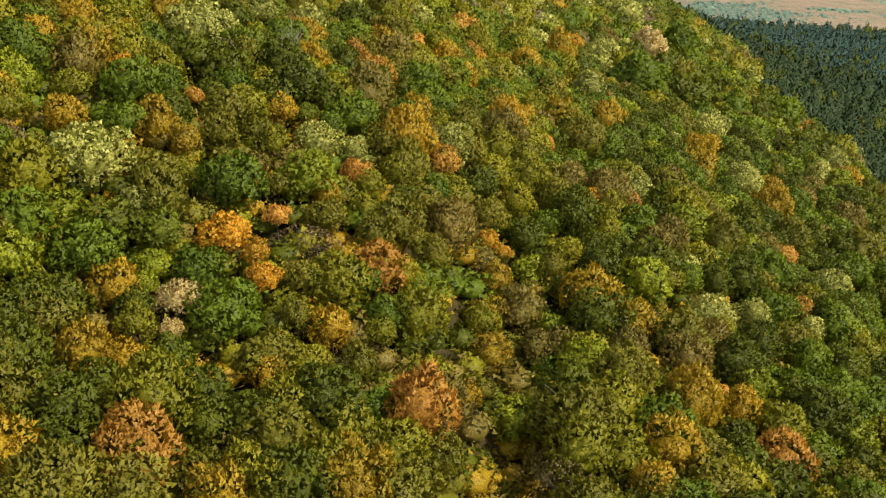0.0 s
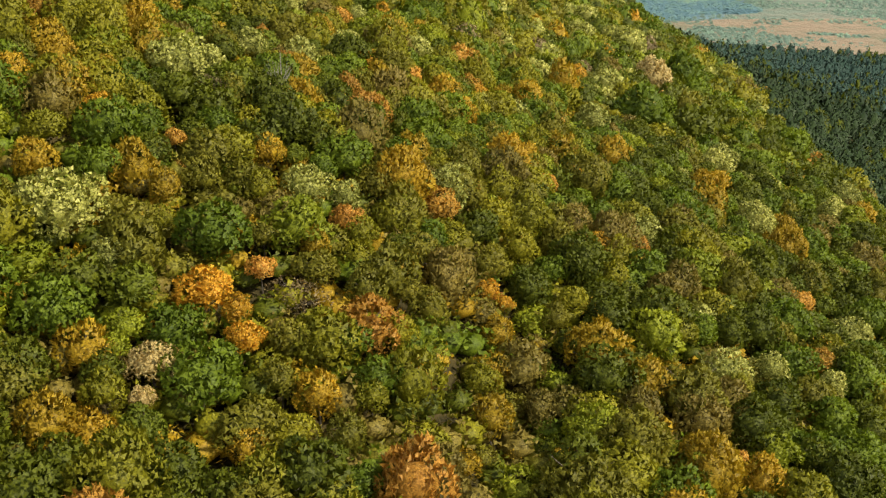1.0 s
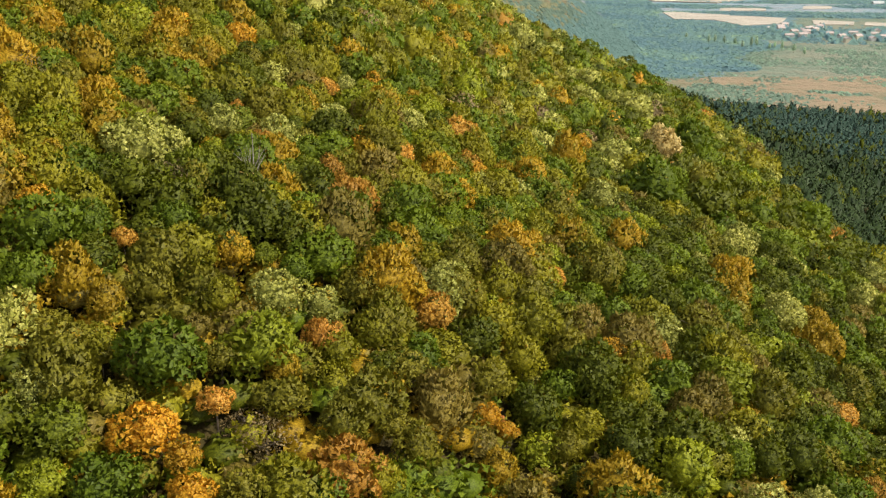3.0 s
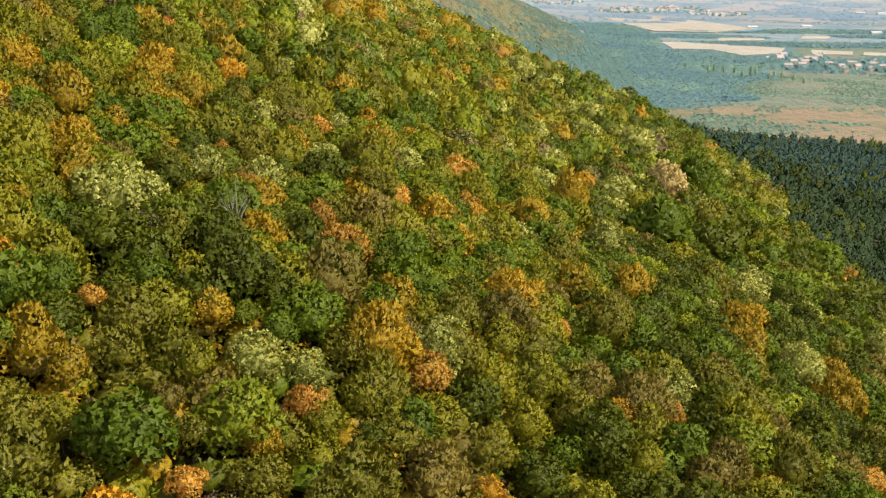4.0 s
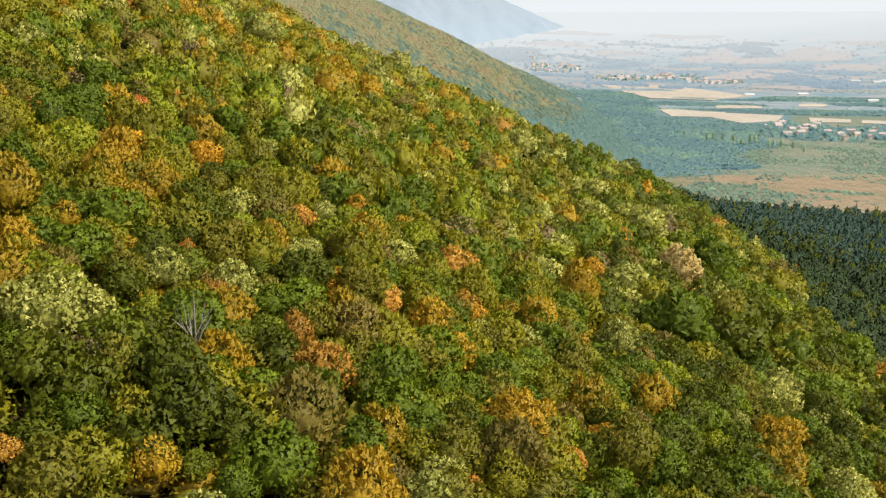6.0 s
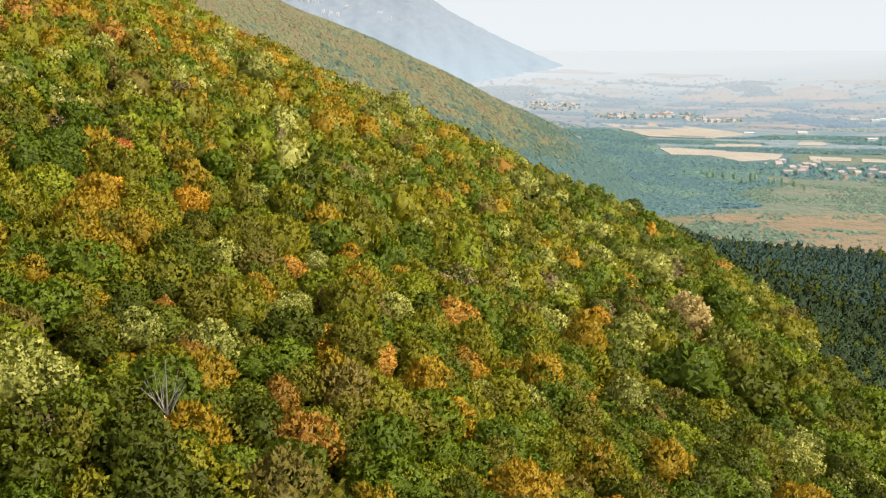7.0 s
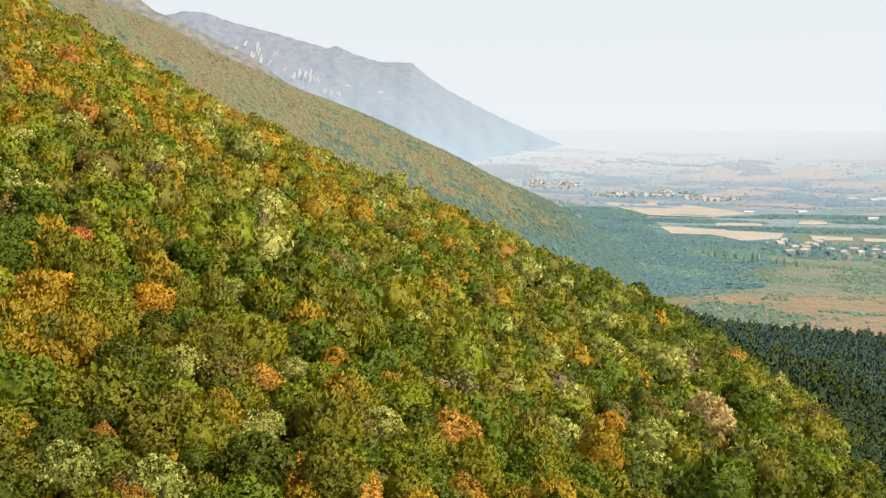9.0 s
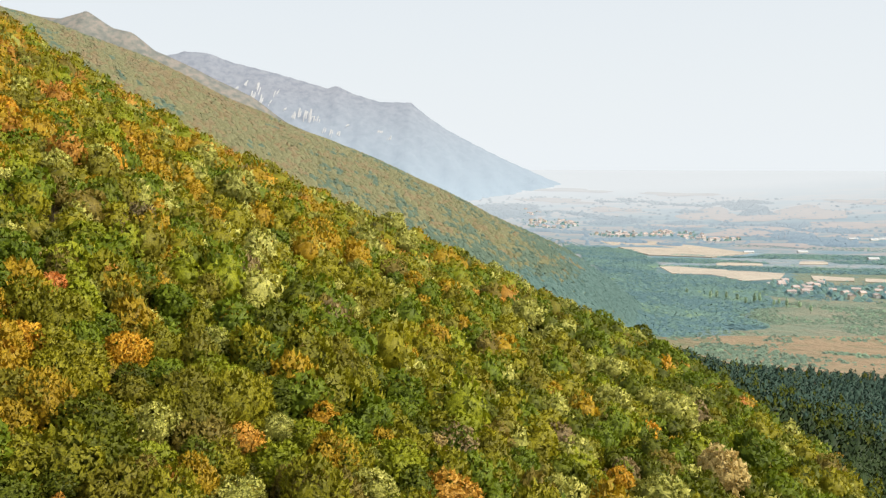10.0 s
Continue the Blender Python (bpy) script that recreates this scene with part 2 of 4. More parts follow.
def foot(x, y):
    """The lower slope with the pine wood, running out onto the plain."""
    return 83.5 - 0.27 * (x - 151) - 0.085 * (y - 442) - 0.002 * np.maximum(0, 430 - y) ** 2 + 2.0 * rolls(x, y, 45, 2.0)


def second(x, y):
    """The next spur along the mountain."""
    crest = 157 - 0.4856 * x + 0.04 * np.maximum(x, 0) - 0.00005 * np.minimum(x + 100, 0) ** 2
    crest = crest + 12 * np.exp(-((x - 40) / 240) ** 2) - 0.07 * np.maximum(0, -330 - x) - 0.3 * np.maximum(0, x - 190)
    return crest - 0.00085 * (y - 1400 - 0.15 * x) ** 2 + 5 * rolls(x, y, 60, 3.0) + 2.5 * rolls(x, y, 22, 1.0)


def height(x, y):
    x, y = np.asarray(x, float), np.asarray(y, float)
    z = smax(spur(x, y), foot(x, y), 8.0)
    z = smax(z, second(x, y), 10.0)
    return smax(z, 0.6 * rolls(x, y, 150, 0.5), 6.0)


def rim(x, y):
    """The far plain, lifting slowly towards the horizon."""
    return 3.0 + 192 * np.clip((np.hypot(x, y) - 2480) / 2480, 0, 1) ** 3



# ---- ground ----
def spread(near, far, step, grow):
    """Coordinates from 0 outward: fine steps up to near, then growing ones up to far."""
    out = list(np.arange(0, near, step))
    while out[-1] < far:
        out.append(out[-1] + step)
        step *= grow
    return np.array(out)


gx = np.concatenate([-spread(420, 4200, 9, 1.12)[:0:-1], spread(560, 4200, 9, 1.10)])
gy = np.concatenate([-spread(150, 4500, 12, 1.3)[:0:-1], spread(1900, 4400, 9, 1.08)])
GX, GY = np.meshgrid(gx, gy, indexing="ij")
GZ = height(GX, GY)
gverts = np.stack([GX.ravel(), GY.ravel(), GZ.ravel()], 1)
gfaces = grid_faces(len(gx), len(gy))
fc = gverts[gfaces].mean(1)
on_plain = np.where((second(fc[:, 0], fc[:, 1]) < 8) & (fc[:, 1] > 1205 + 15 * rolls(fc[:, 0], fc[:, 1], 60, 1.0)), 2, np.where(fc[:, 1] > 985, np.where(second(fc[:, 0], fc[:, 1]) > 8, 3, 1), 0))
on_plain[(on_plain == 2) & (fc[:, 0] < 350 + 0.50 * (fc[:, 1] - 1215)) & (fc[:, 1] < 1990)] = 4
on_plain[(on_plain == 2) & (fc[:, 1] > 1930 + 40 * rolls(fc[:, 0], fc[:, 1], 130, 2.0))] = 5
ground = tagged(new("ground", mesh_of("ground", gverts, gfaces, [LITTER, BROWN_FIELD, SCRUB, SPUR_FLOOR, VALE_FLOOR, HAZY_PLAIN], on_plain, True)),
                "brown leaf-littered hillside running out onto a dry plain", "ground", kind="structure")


def field(outline, mat, label, lift=0.8, name="field"):
    """A flat parcel of farmland laid on the plain, fan of strips between its outline's points."""
    bm = bmesh.new()
    pts = [Vector((x, y, float(height(x, y)) + (lift if y > 2440 else min(lift, 2.2)))) for x, y in outline]
    top = [bm.verts.new(p) for p in pts]
    low = [bm.verts.new(p - Vector((0, 0, lift + 1.5))) for p in pts]
    bm.faces.new(top)
    for i in range(len(top)):
        j = (i + 1) % len(top)
        bm.faces.new((low[i], low[j], top[j], top[i]))
    bmesh.ops.recalc_face_normals(bm, faces=bm.faces)
    me = bpy.data.meshes.new(name)
    bm.to_mesh(me)
    bm.free()
    me.materials.append(mat)
    return tagged(new(name, me), label, "field", kind="structure")


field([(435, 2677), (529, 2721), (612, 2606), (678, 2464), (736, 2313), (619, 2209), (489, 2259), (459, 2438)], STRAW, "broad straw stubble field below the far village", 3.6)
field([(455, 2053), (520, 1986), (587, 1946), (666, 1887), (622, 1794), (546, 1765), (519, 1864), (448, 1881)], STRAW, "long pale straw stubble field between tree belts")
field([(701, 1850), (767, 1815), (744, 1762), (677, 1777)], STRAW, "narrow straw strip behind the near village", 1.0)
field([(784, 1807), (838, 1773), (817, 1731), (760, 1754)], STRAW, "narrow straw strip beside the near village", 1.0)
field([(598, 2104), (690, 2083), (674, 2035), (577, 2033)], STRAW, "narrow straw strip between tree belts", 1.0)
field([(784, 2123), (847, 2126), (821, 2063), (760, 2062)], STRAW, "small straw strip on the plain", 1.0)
field([(580, 1740), (587, 1749), (558, 1596), (549, 1582)], ROAD, "pale road running into the village", 1.0, "road")


def meadow(cx, cy, ax, ay, turn, mat, label):
    """A rounded parcel far out, following the plain's slow rise."""
    V, F, n = [], [], 28
    for q in (0.0, 0.35, 0.7, 1.0):
        for i in range(n):
            a = 2 * math.pi * i / n
            w = q * (1 + 0.22 * math.sin(3 * a + cx) + 0.15 * math.sin(5 * a + cy) + 0.08 * math.sin(9 * a + cx))
            u, v = ax * w * math.cos(a), ay * w * math.sin(a)
            c, s = math.cos(radians(turn)), math.sin(radians(turn))
            x, y = cx + u * c - v * s, cy + u * s + v * c
            V.append((x, y, float(rim(x, y)) + 2.2))
    for r in range(3):
        for i in range(n):
            j = (i + 1) % n
            F.append((r * n + i, (r + 1) * n + i, (r + 1) * n + j, r * n + j))
    tagged(new("field", mesh_of("field", V, F, [mat], None, True)), label, "field", kind="structure")


# soil colour fades to painted haze with distance, and glows
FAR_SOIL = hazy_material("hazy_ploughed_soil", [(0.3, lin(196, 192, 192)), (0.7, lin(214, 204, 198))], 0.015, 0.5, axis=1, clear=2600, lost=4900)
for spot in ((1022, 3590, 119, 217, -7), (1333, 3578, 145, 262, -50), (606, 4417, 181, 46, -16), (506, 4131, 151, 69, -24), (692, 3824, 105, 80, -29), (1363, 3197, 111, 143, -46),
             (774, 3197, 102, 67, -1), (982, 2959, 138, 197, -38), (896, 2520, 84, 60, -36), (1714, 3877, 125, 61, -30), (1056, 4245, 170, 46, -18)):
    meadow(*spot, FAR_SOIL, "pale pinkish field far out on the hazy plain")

# ---- crowns ----
ICO_V = np.array([(0, 0, 1)] + [(0.894 * math.cos(i * 1.2566), 0.894 * math.sin(i * 1.2566), 0.447) for i in range(5)]
                 + [(0.894 * math.cos(i * 1.2566 + 0.628), 0.894 * math.sin(i * 1.2566 + 0.628), -0.447) for i in range(5)] + [(0, 0, -1)])
ICO_F = np.array([(0, i + 1, (i + 1) % 5 + 1) for i in range(5)] + [(i + 1, i + 6, (i + 1) % 5 + 1) for i in range(5)]
                 + [((i + 1) % 5 + 1, i + 6, (i + 1) % 5 + 6) for i in range(5)] + [(11, (i + 1) % 5 + 6, i + 6) for i in range(5)])


def ball(split):
    """An icosahedron, with each face cut into four if split."""
    v, f = ICO_V, ICO_F
    if split:
        tri = v[f]
        m = [(tri[:, i] + tri[:, (i + 1) % 3]) for i in range(3)]
        m = [q / np.linalg.norm(q, axis=1)[:, None] for q in m]
        soup = np.concatenate([np.stack(t, 1) for t in ((tri[:, 0], m[0], m[2]), (m[0], tri[:, 1], m[1]), (m[2], m[1], tri[:, 2]), (m[0], m[1], m[2]))])
        v, inv = np.unique(np.round(soup.reshape(-1, 3), 4), axis=0, return_inverse=True)
        f = inv.reshape(-1, 3)
    return v, f


BALLS = (ball(False), ball(True))


def crown(seed, puffs, leaves, size, tall=1.5, core=0.78, ragged=0.10, loose=0.0, lift=0.35, brush=0.0, cone=0.0, fine=True, uneven=0.20):
    """A crown of radius 1, tall high, lifted off the ground: a domed hull of foliage puffs, each set with small leaf clumps, over a rough core.
    brush: how far the twigs stand upright; cone: how far it narrows to its tip."""
    rng = np.random.default_rng(seed)
    i = np.arange(puffs)
    up = np.clip(1 - 1.62 * (i + 0.5) / puffs + rng.uniform(-0.1, 0.1, puffs), -0.6, 1)
    az = 2.39996 * i + rng.uniform(-0.35, 0.35, puffs)
    flat = np.sqrt(np.clip(1 - up * up, 0, 1))
    lean = rng.uniform(0, 6.283)
    rad = rng.uniform(0.75, 1.25, puffs) * min(0.46, 1.42 / math.sqrt(puffs))
    reach = (1 - 0.8 * rad) * rng.uniform(1 - 1.6 * uneven, 1 + uneven, puffs) * (1 + 0.12 * np.cos(az - lean)) * (1 - cone * (0.5 + 0.5 * up))
    cen = np.stack([reach * flat * np.cos(az), reach * flat * np.sin(az), tall * 0.5 * (1 + up * (1 - 0.6 * rad) * rng.uniform(1 - uneven, 1 + uneven, puffs))], 1)
    stretch = np.array((1, 1, 1 + 0.7 * brush))
    V, F, N, base = [], [], [], 0
    if core > 0:
        bv, bf = BALLS[1 if fine else 0]
        k = core * (1 + 0.10 * rolls(bv[:, 0] + bv[:, 2], bv[:, 1], 0.3, seed % 17))[:, None]
        wide = np.stack([1 - cone * (0.5 + 0.5 * bv[:, 2])] * 2 + [np.ones(len(bv))], 1)
        V.append(bv * k * wide * np.array((1, 1, tall * 0.5)) + np.array((0, 0, tall * 0.5)))
        F.append(bf)
        N.append(bv)
        base = len(bv)
    need, pos, nor = leaves, [], []
    while need > 0:
        k = rng.choice(puffs, 4 * need, p=rad ** 2 / (rad ** 2).sum())
        d = rng.normal(size=(4 * need, 3))
        d /= np.linalg.norm(d, axis=1)[:, None]
        p = cen[k] + d * (rad[k] * rng.normal(1.0, ragged, 4 * need))[:, None] * stretch
        inside = (np.linalg.norm((p[:, None] - cen[None]) / stretch, axis=2) < rad[None] * 0.86).sum(1)
        hull = np.linalg.norm((p - (0, 0, tall * 0.5)) / (1, 1, tall * 0.5), axis=1) > core * 0.92 * (1 - cone * np.clip(p[:, 2] / tall, 0, 1))
        keep = (inside == 0) & (d[:, 2] > -0.6) & (p[:, 2] > 0.02) & hull
        if loose:
            keep &= rng.random(4 * need) > loose * (0.5 + 0.5 * np.sin(7 * p[:, 0] + 5 * p[:, 2]))
        p, dn = p[keep][:need], d[keep][:need]
        pos.append(p), nor.append(dn)
        need -= len(p)
    p, d = np.concatenate(pos), np.concatenate(nor)
    a = d + np.array((0, 0, 0.35 + 1.0 * brush)) + rng.normal(0, 0.8, d.shape)
    a /= np.linalg.norm(a, axis=1)[:, None]
    b = np.cross(a, d + rng.normal(0, 0.7, d.shape))
    b /= np.linalg.norm(b, axis=1)[:, None] + 1e-9
    s = size * rng.uniform(0.6, 1.4, (len(p), 1))
    la, lb = 1 + 0.15 * brush, 1 - 0.2 * brush
    tri = np.stack([p - a * s * 0.6 * la - b * s * 0.7 * lb, p - a * s * 0.4 * la + b * s * 0.7 * lb, p + a * s * 0.85 * la], 1)
    flat = np.cross(tri[:, 1] - tri[:, 0], tri[:, 2] - tri[:, 0])
    flat /= np.linalg.norm(flat, axis=1)[:, None] + 1e-9
    turned = (flat * d).sum(1) < 0
    tri[turned] = tri[turned][:, ::-1]
    flat[turned] *= -1
    out = p - np.array((0, 0, 0.4 * tall))
    out /= np.linalg.norm(out, axis=1)[:, None] + 1e-9
    soft = 0.35 * d + 0.45 * flat + 0.45 * out + np.array((0, 0, 0.05))
    soft /= np.linalg.norm(soft, axis=1)[:, None]
    F.append(base + 3 * np.arange(len(p))[:, None] + np.arange(3)[None])
    V.append(tri.reshape(-1, 3))
    N.append(np.repeat(soft, 3, 0))
    return np.concatenate(V) + np.array((0, 0, lift)), np.concatenate(F), np.concatenate(N)


def tube(path, radii, segs=6):
    """Rings of a tapering limb along a path; returns verts and triangles."""
    V, F = [], []
    for (p, r) in zip(path, radii):
        for j in range(segs):
            t = 2 * math.pi * j / segs
            V.append((p[0] + r * math.cos(t), p[1] + r * math.sin(t), p[2]))
    for i in range(len(path) - 1):
        for j in range(segs):
            a, b = i * segs + j, i * segs + (j + 1) % segs
            F += [(a, b, b + segs), (a, b + segs, a + segs)]
    return np.array(V), np.array(F)


def join(pieces):
    V, F, n = [], [], 0
    for v, f in pieces:
        V.append(v), F.append(np.asarray(f) + n)
        n += len(v)
    return np.concatenate(V), np.concatenate(F)


def trunk_mesh(seed, mat, limbs=4, tall=1.0, spread_out=0.5, twigs=0):
    """Tapered trunk with forking limbs; 1 high."""
    rng = random.Random(seed)
    lean = (rng.uniform(-0.06, 0.06), rng.uniform(-0.06, 0.06))
    path = [(0, 0, -1.25), (0, 0, 0.05), (lean[0] * 0.5, lean[1] * 0.5, 0.35), (lean[0], lean[1], 0.72 * tall)]
    pieces = [tube(path, [0.036, 0.026, 0.020, 0.009])]
    for i in range(limbs):
        az, z0 = 2.4 * i + rng.uniform(-0.4, 0.4), rng.uniform(0.3, 0.6)
        out, rise = spread_out * rng.uniform(0.5, 1), rng.uniform(0.18, 0.34)
        mid = (0.5 * out * math.cos(az), 0.5 * out * math.sin(az), z0 + 0.6 * rise)
        end = (out * math.cos(az), out * math.sin(az), z0 + rise)
        pieces.append(tube([(0, 0, z0), mid, end], [0.014, 0.010, 0.004], 4))
        for k in range(twigs):
            q = rng.uniform(0.3, 1)
            st = (mid[0] * q, mid[1] * q, z0 + 0.6 * rise * q)
            az2 = az + rng.uniform(-1.2, 1.2)
            pieces.append(tube([st, (st[0] + 0.2 * math.cos(az2), st[1] + 0.2 * math.sin(az2), st[2] + rng.uniform(0.1, 0.3))], [0.006, 0.002], 3))
    v, f = join(pieces)
    return mesh_of("trunk", v * 1.75, f, [mat])


# ---- forest plan ----
def hashed(x, y, k):
    v = np.sin(x * 12.9898 + y * 78.233 + k * 37.719) * 43758.5453
    return v - np.floor(v)


def jittered(x0, x1, y0, y1, step, k=0.0, jit=0.42):
    X, Y = np.meshgrid(np.arange(x0, x1, step), np.arange(y0, y1, step * 0.9), indexing="ij")
    X = X + (np.round((Y - y0) / (step * 0.9)) % 2) * step * 0.5
    x, y = X.ravel(), Y.ravel()
    return x + (hashed(x, y, k) - 0.5) * 2 * jit * step, y + (hashed(x, y, k + 5) - 0.5) * 2 * jit * step


def pine_line(x, y):
    """Positive inside the pine wood on the lower slope."""
    return x - (112 + 0.09 * (y - 220)) + 8 * rolls(x, y, 28, 4.0)


def hill_kinds(x, y, k):
    """The kind of tree at each place, by a patchy mix that follows the slope."""
    n1, n2, n3 = rolls(x, y, 14, 7.0), rolls(x, y, 23, 3.0), rolls(x, y, 9, 5.0)
    h = hashed(x, y, k + 9)
    right = np.clip((x - 5 - 0.05 * y) / 40, 0, 1)
    upper = np.clip((y - 280 - 0.8 * (x + 60)) / 120, 0, 1) * np.clip(-(x - 10) / 60, 0, 1)
    names = ["green", "deep", "teal", "olive", "khaki", "lime", "mustard", "gold", "orange", "red", "brown", "pale", "twig", "rust"]
    wts = np.stack([0.15 + 0.20 * n1 + 0.15 * right, 0.08 + 0.10 * n2 + 0.24 * right, 0.05 + 0.05 * n3 + 0.05 * right,
                    0.26 + 0.2 * n2 - 0.14 * right, 0.19 + 0.15 * n3 - 0.10 * right, 0.05 + 0.05 * n3, 0.11 + 0.12 * n1 - 0.06 * right + 0.55 * upper,
                    0.006 + 0.008 * n2 + 0.02 * upper, 0.006 + 0.01 * n1 + 0.035 * upper, 0.0 * upper, 0.06 + 0.06 * n3,
                    0.06 + 0.07 * n1 * n2 + 0.05 * np.clip((y - 200) / 100, 0, 1), 0.012 + 0 * n1, 0.012 * np.clip((y - 240) / 120, 0.05, 1) + 0.14 * upper])
    near, far = np.clip((140 - y) / 40, 0, 1), np.clip((y - 190) / 60, 0, 1)
    corner = np.clip((-18 - x) / 10, 0, 1) * (0.5 * np.clip((122 - y) / 20, 0, 1) + 0.5 * np.clip((182 - y) / 15, 0, 1) * np.clip((x + 50) / 8, 0, 1))
    bright = np.clip((-28 - x) / 15, 0, 1) * np.clip((y - 125) / 25, 0, 1) * np.clip((250 - y) / 30, 0, 1)
    for kind, gain in (("mustard", 0.16 * near), ("brown", 0.01 * near), ("olive", 0.16 * near), ("deep", -0.06 * near), ("teal", -0.03 * near), ("green", 0.09 * far - 0.07 * near), ("lime", 0.07 * far), ("deep", 0.35 * np.clip((98 - y) / 14, 0, 1)), ("khaki", 0.2 * np.clip((98 - y) / 14, 0, 1)), ("mustard", 0.22 * bright), ("olive", 0.2 * bright), ("deep", -0.1 * bright), ("mustard", 0.05 * near), ("rust", 0.03 * near), ("green", 0.05 * (1 - near)), ("lime", 0.02 * (1 - near)), ("pale", 0.13 * far), ("olive", 0.14 * far), ("brown", -0.02 * far), ("teal", -0.02 * far),
                       ("deep", 0.6 * corner - 0.25 * upper), ("khaki", 0.3 * corner), ("olive", -0.3 * corner + 0.3 * upper), ("khaki", 0.18 * upper), ("brown", 0.05 * upper), ("lime", 0.05 * upper), ("pale", -0.05 * upper), ("deep", 0.45 * right), ("olive", -0.06 * right), ("pale", -0.03 * right), ("mustard", -0.16 * corner - 0.04 * far), ("teal", -0.1 * upper), ("green", -0.1 * upper)):
        wts[names.index(kind)] += gain
    seen = np.clip((y - 250) / 120, 0.05, 1)
    wts[7:10] *= seen
    wts[11:12] *= (0.3 + 0.7 * seen) * np.clip((y - 100) / 50, 0, 1)
    wts[10:11] *= np.clip((y - 60) / 120, 0.2, 1)
    wts = np.clip(wts, 0.001, None)
    cum = np.cumsum(wts / wts.sum(0), 0)
    pick = (h[None] > cum).sum(0)
    return np.array([LEAF_NAMES.index(n) for n in names])[np.minimum(pick, len(names) - 1)]


def stuff(name, variants, x, y, r, h, kind_idx, label, category, sink=0.0, z=None, drape=False):
    """One joined mesh of many trees: each a turned, scaled copy of one of the variants."""
    z = height(x, y) if z is None else z
    sx_, sy_ = ((height(x + 3, y) - height(x - 3, y)) / 6, (height(x, y + 3) - height(x, y - 3)) / 6) if drape else (0 * x, 0 * x)
    which = (hashed(x, y, 21) * len(variants)).astype(int)
    turn = hashed(x, y, 22) * 2 * math.pi
    V, F, M, N, base = [], [], [], [], 0
    used = sorted(set(int(i) for i in kind_idx))
    slot = {u: i for i, u in enumerate(used)}
    for w, (v, f, nv) in enumerate(variants):
        s = np.where(which == w)[0]
        if not len(s):
            continue
        c, sn = np.cos(turn[s])[:, None], np.sin(turn[s])[:, None]
        vx = (v[None, :, 0] * c - v[None, :, 1] * sn) * r[s][:, None] + x[s][:, None]
        vy = (v[None, :, 0] * sn + v[None, :, 1] * c) * r[s][:, None] + y[s][:, None]
        vz = v[None, :, 2] * h[s][:, None] + (z[s] + sink)[:, None]
        vz = vz + (vx - x[s][:, None]) * sx_[s][:, None] + (vy - y[s][:, None]) * sy_[s][:, None]
        V.append(np.stack([vx, vy, vz], 2).reshape(-1, 3))
        if nv is not None:
            N.append(np.stack([nv[None, :, 0] * c - nv[None, :, 1] * sn, nv[None, :, 0] * sn + nv[None, :, 1] * c, 0 * c + nv[None, :, 2]], 2).reshape(-1, 3))
        F.append((f[None] + (base + np.arange(len(s)) * len(v))[:, None, None]).reshape(-1, 3))
        M.append(np.repeat([slot[int(i)] for i in kind_idx[s]], len(f)))
        base += len(s) * len(v)
    me = mesh_of(name, np.concatenate(V), np.concatenate(F), [LEAF[LEAF_NAMES[u]] for u in used], np.concatenate(M), bool(N), np.concatenate(N) if N else None)
    return tagged(new(name, me), label, category, kind="stuff")


# ---- single trees on the near slope ----
KINDS = {
    "green": ("green_tree", "leafy green deciduous tree on the wooded slope"),
    "deep": ("dark_green_tree", "dense dark green deciduous tree on the wooded slope"),
    "teal": ("blue_green_tree", "soft blue-green tree among the hillside wood"),
    "olive": ("yellow_green_tree", "tree turning yellow-green in the hillside wood"),
    "khaki": ("dull_green_tree", "dull olive-green tree in the hillside wood"),
    "lime": ("fresh_green_tree", "bright fresh green tree among duller crowns"),
    "mustard": ("mustard_tree", "tree with dull mustard autumn leaves"),
    "gold": ("yellow_tree", "tree with golden yellow autumn leaves"),
    "orange": ("orange_leaved_tree", "tree with orange autumn leaves among green crowns"),
    "red": ("red_leaved_tree", "small tree with reddish orange autumn leaves"),
    "rust": ("rusty_tree", "spreading tree with rusty orange-brown leaves"),
    "brown": ("brown_leaved_tree", "tree with withered brown leaves"),
    "pale": ("silvery_tree", "pale silvery-green tree with a dense rounded crown"),
    "cream": ("cream_leaved_tree", "tree with pale cream and tan dry leaves"),
    "poplar": ("poplar", "tall pale green poplar at the edge of the valley wood"),
    "twig": ("bare_tree", "bare grey-brown tree that has lost its leaves"),
}
templates = {}


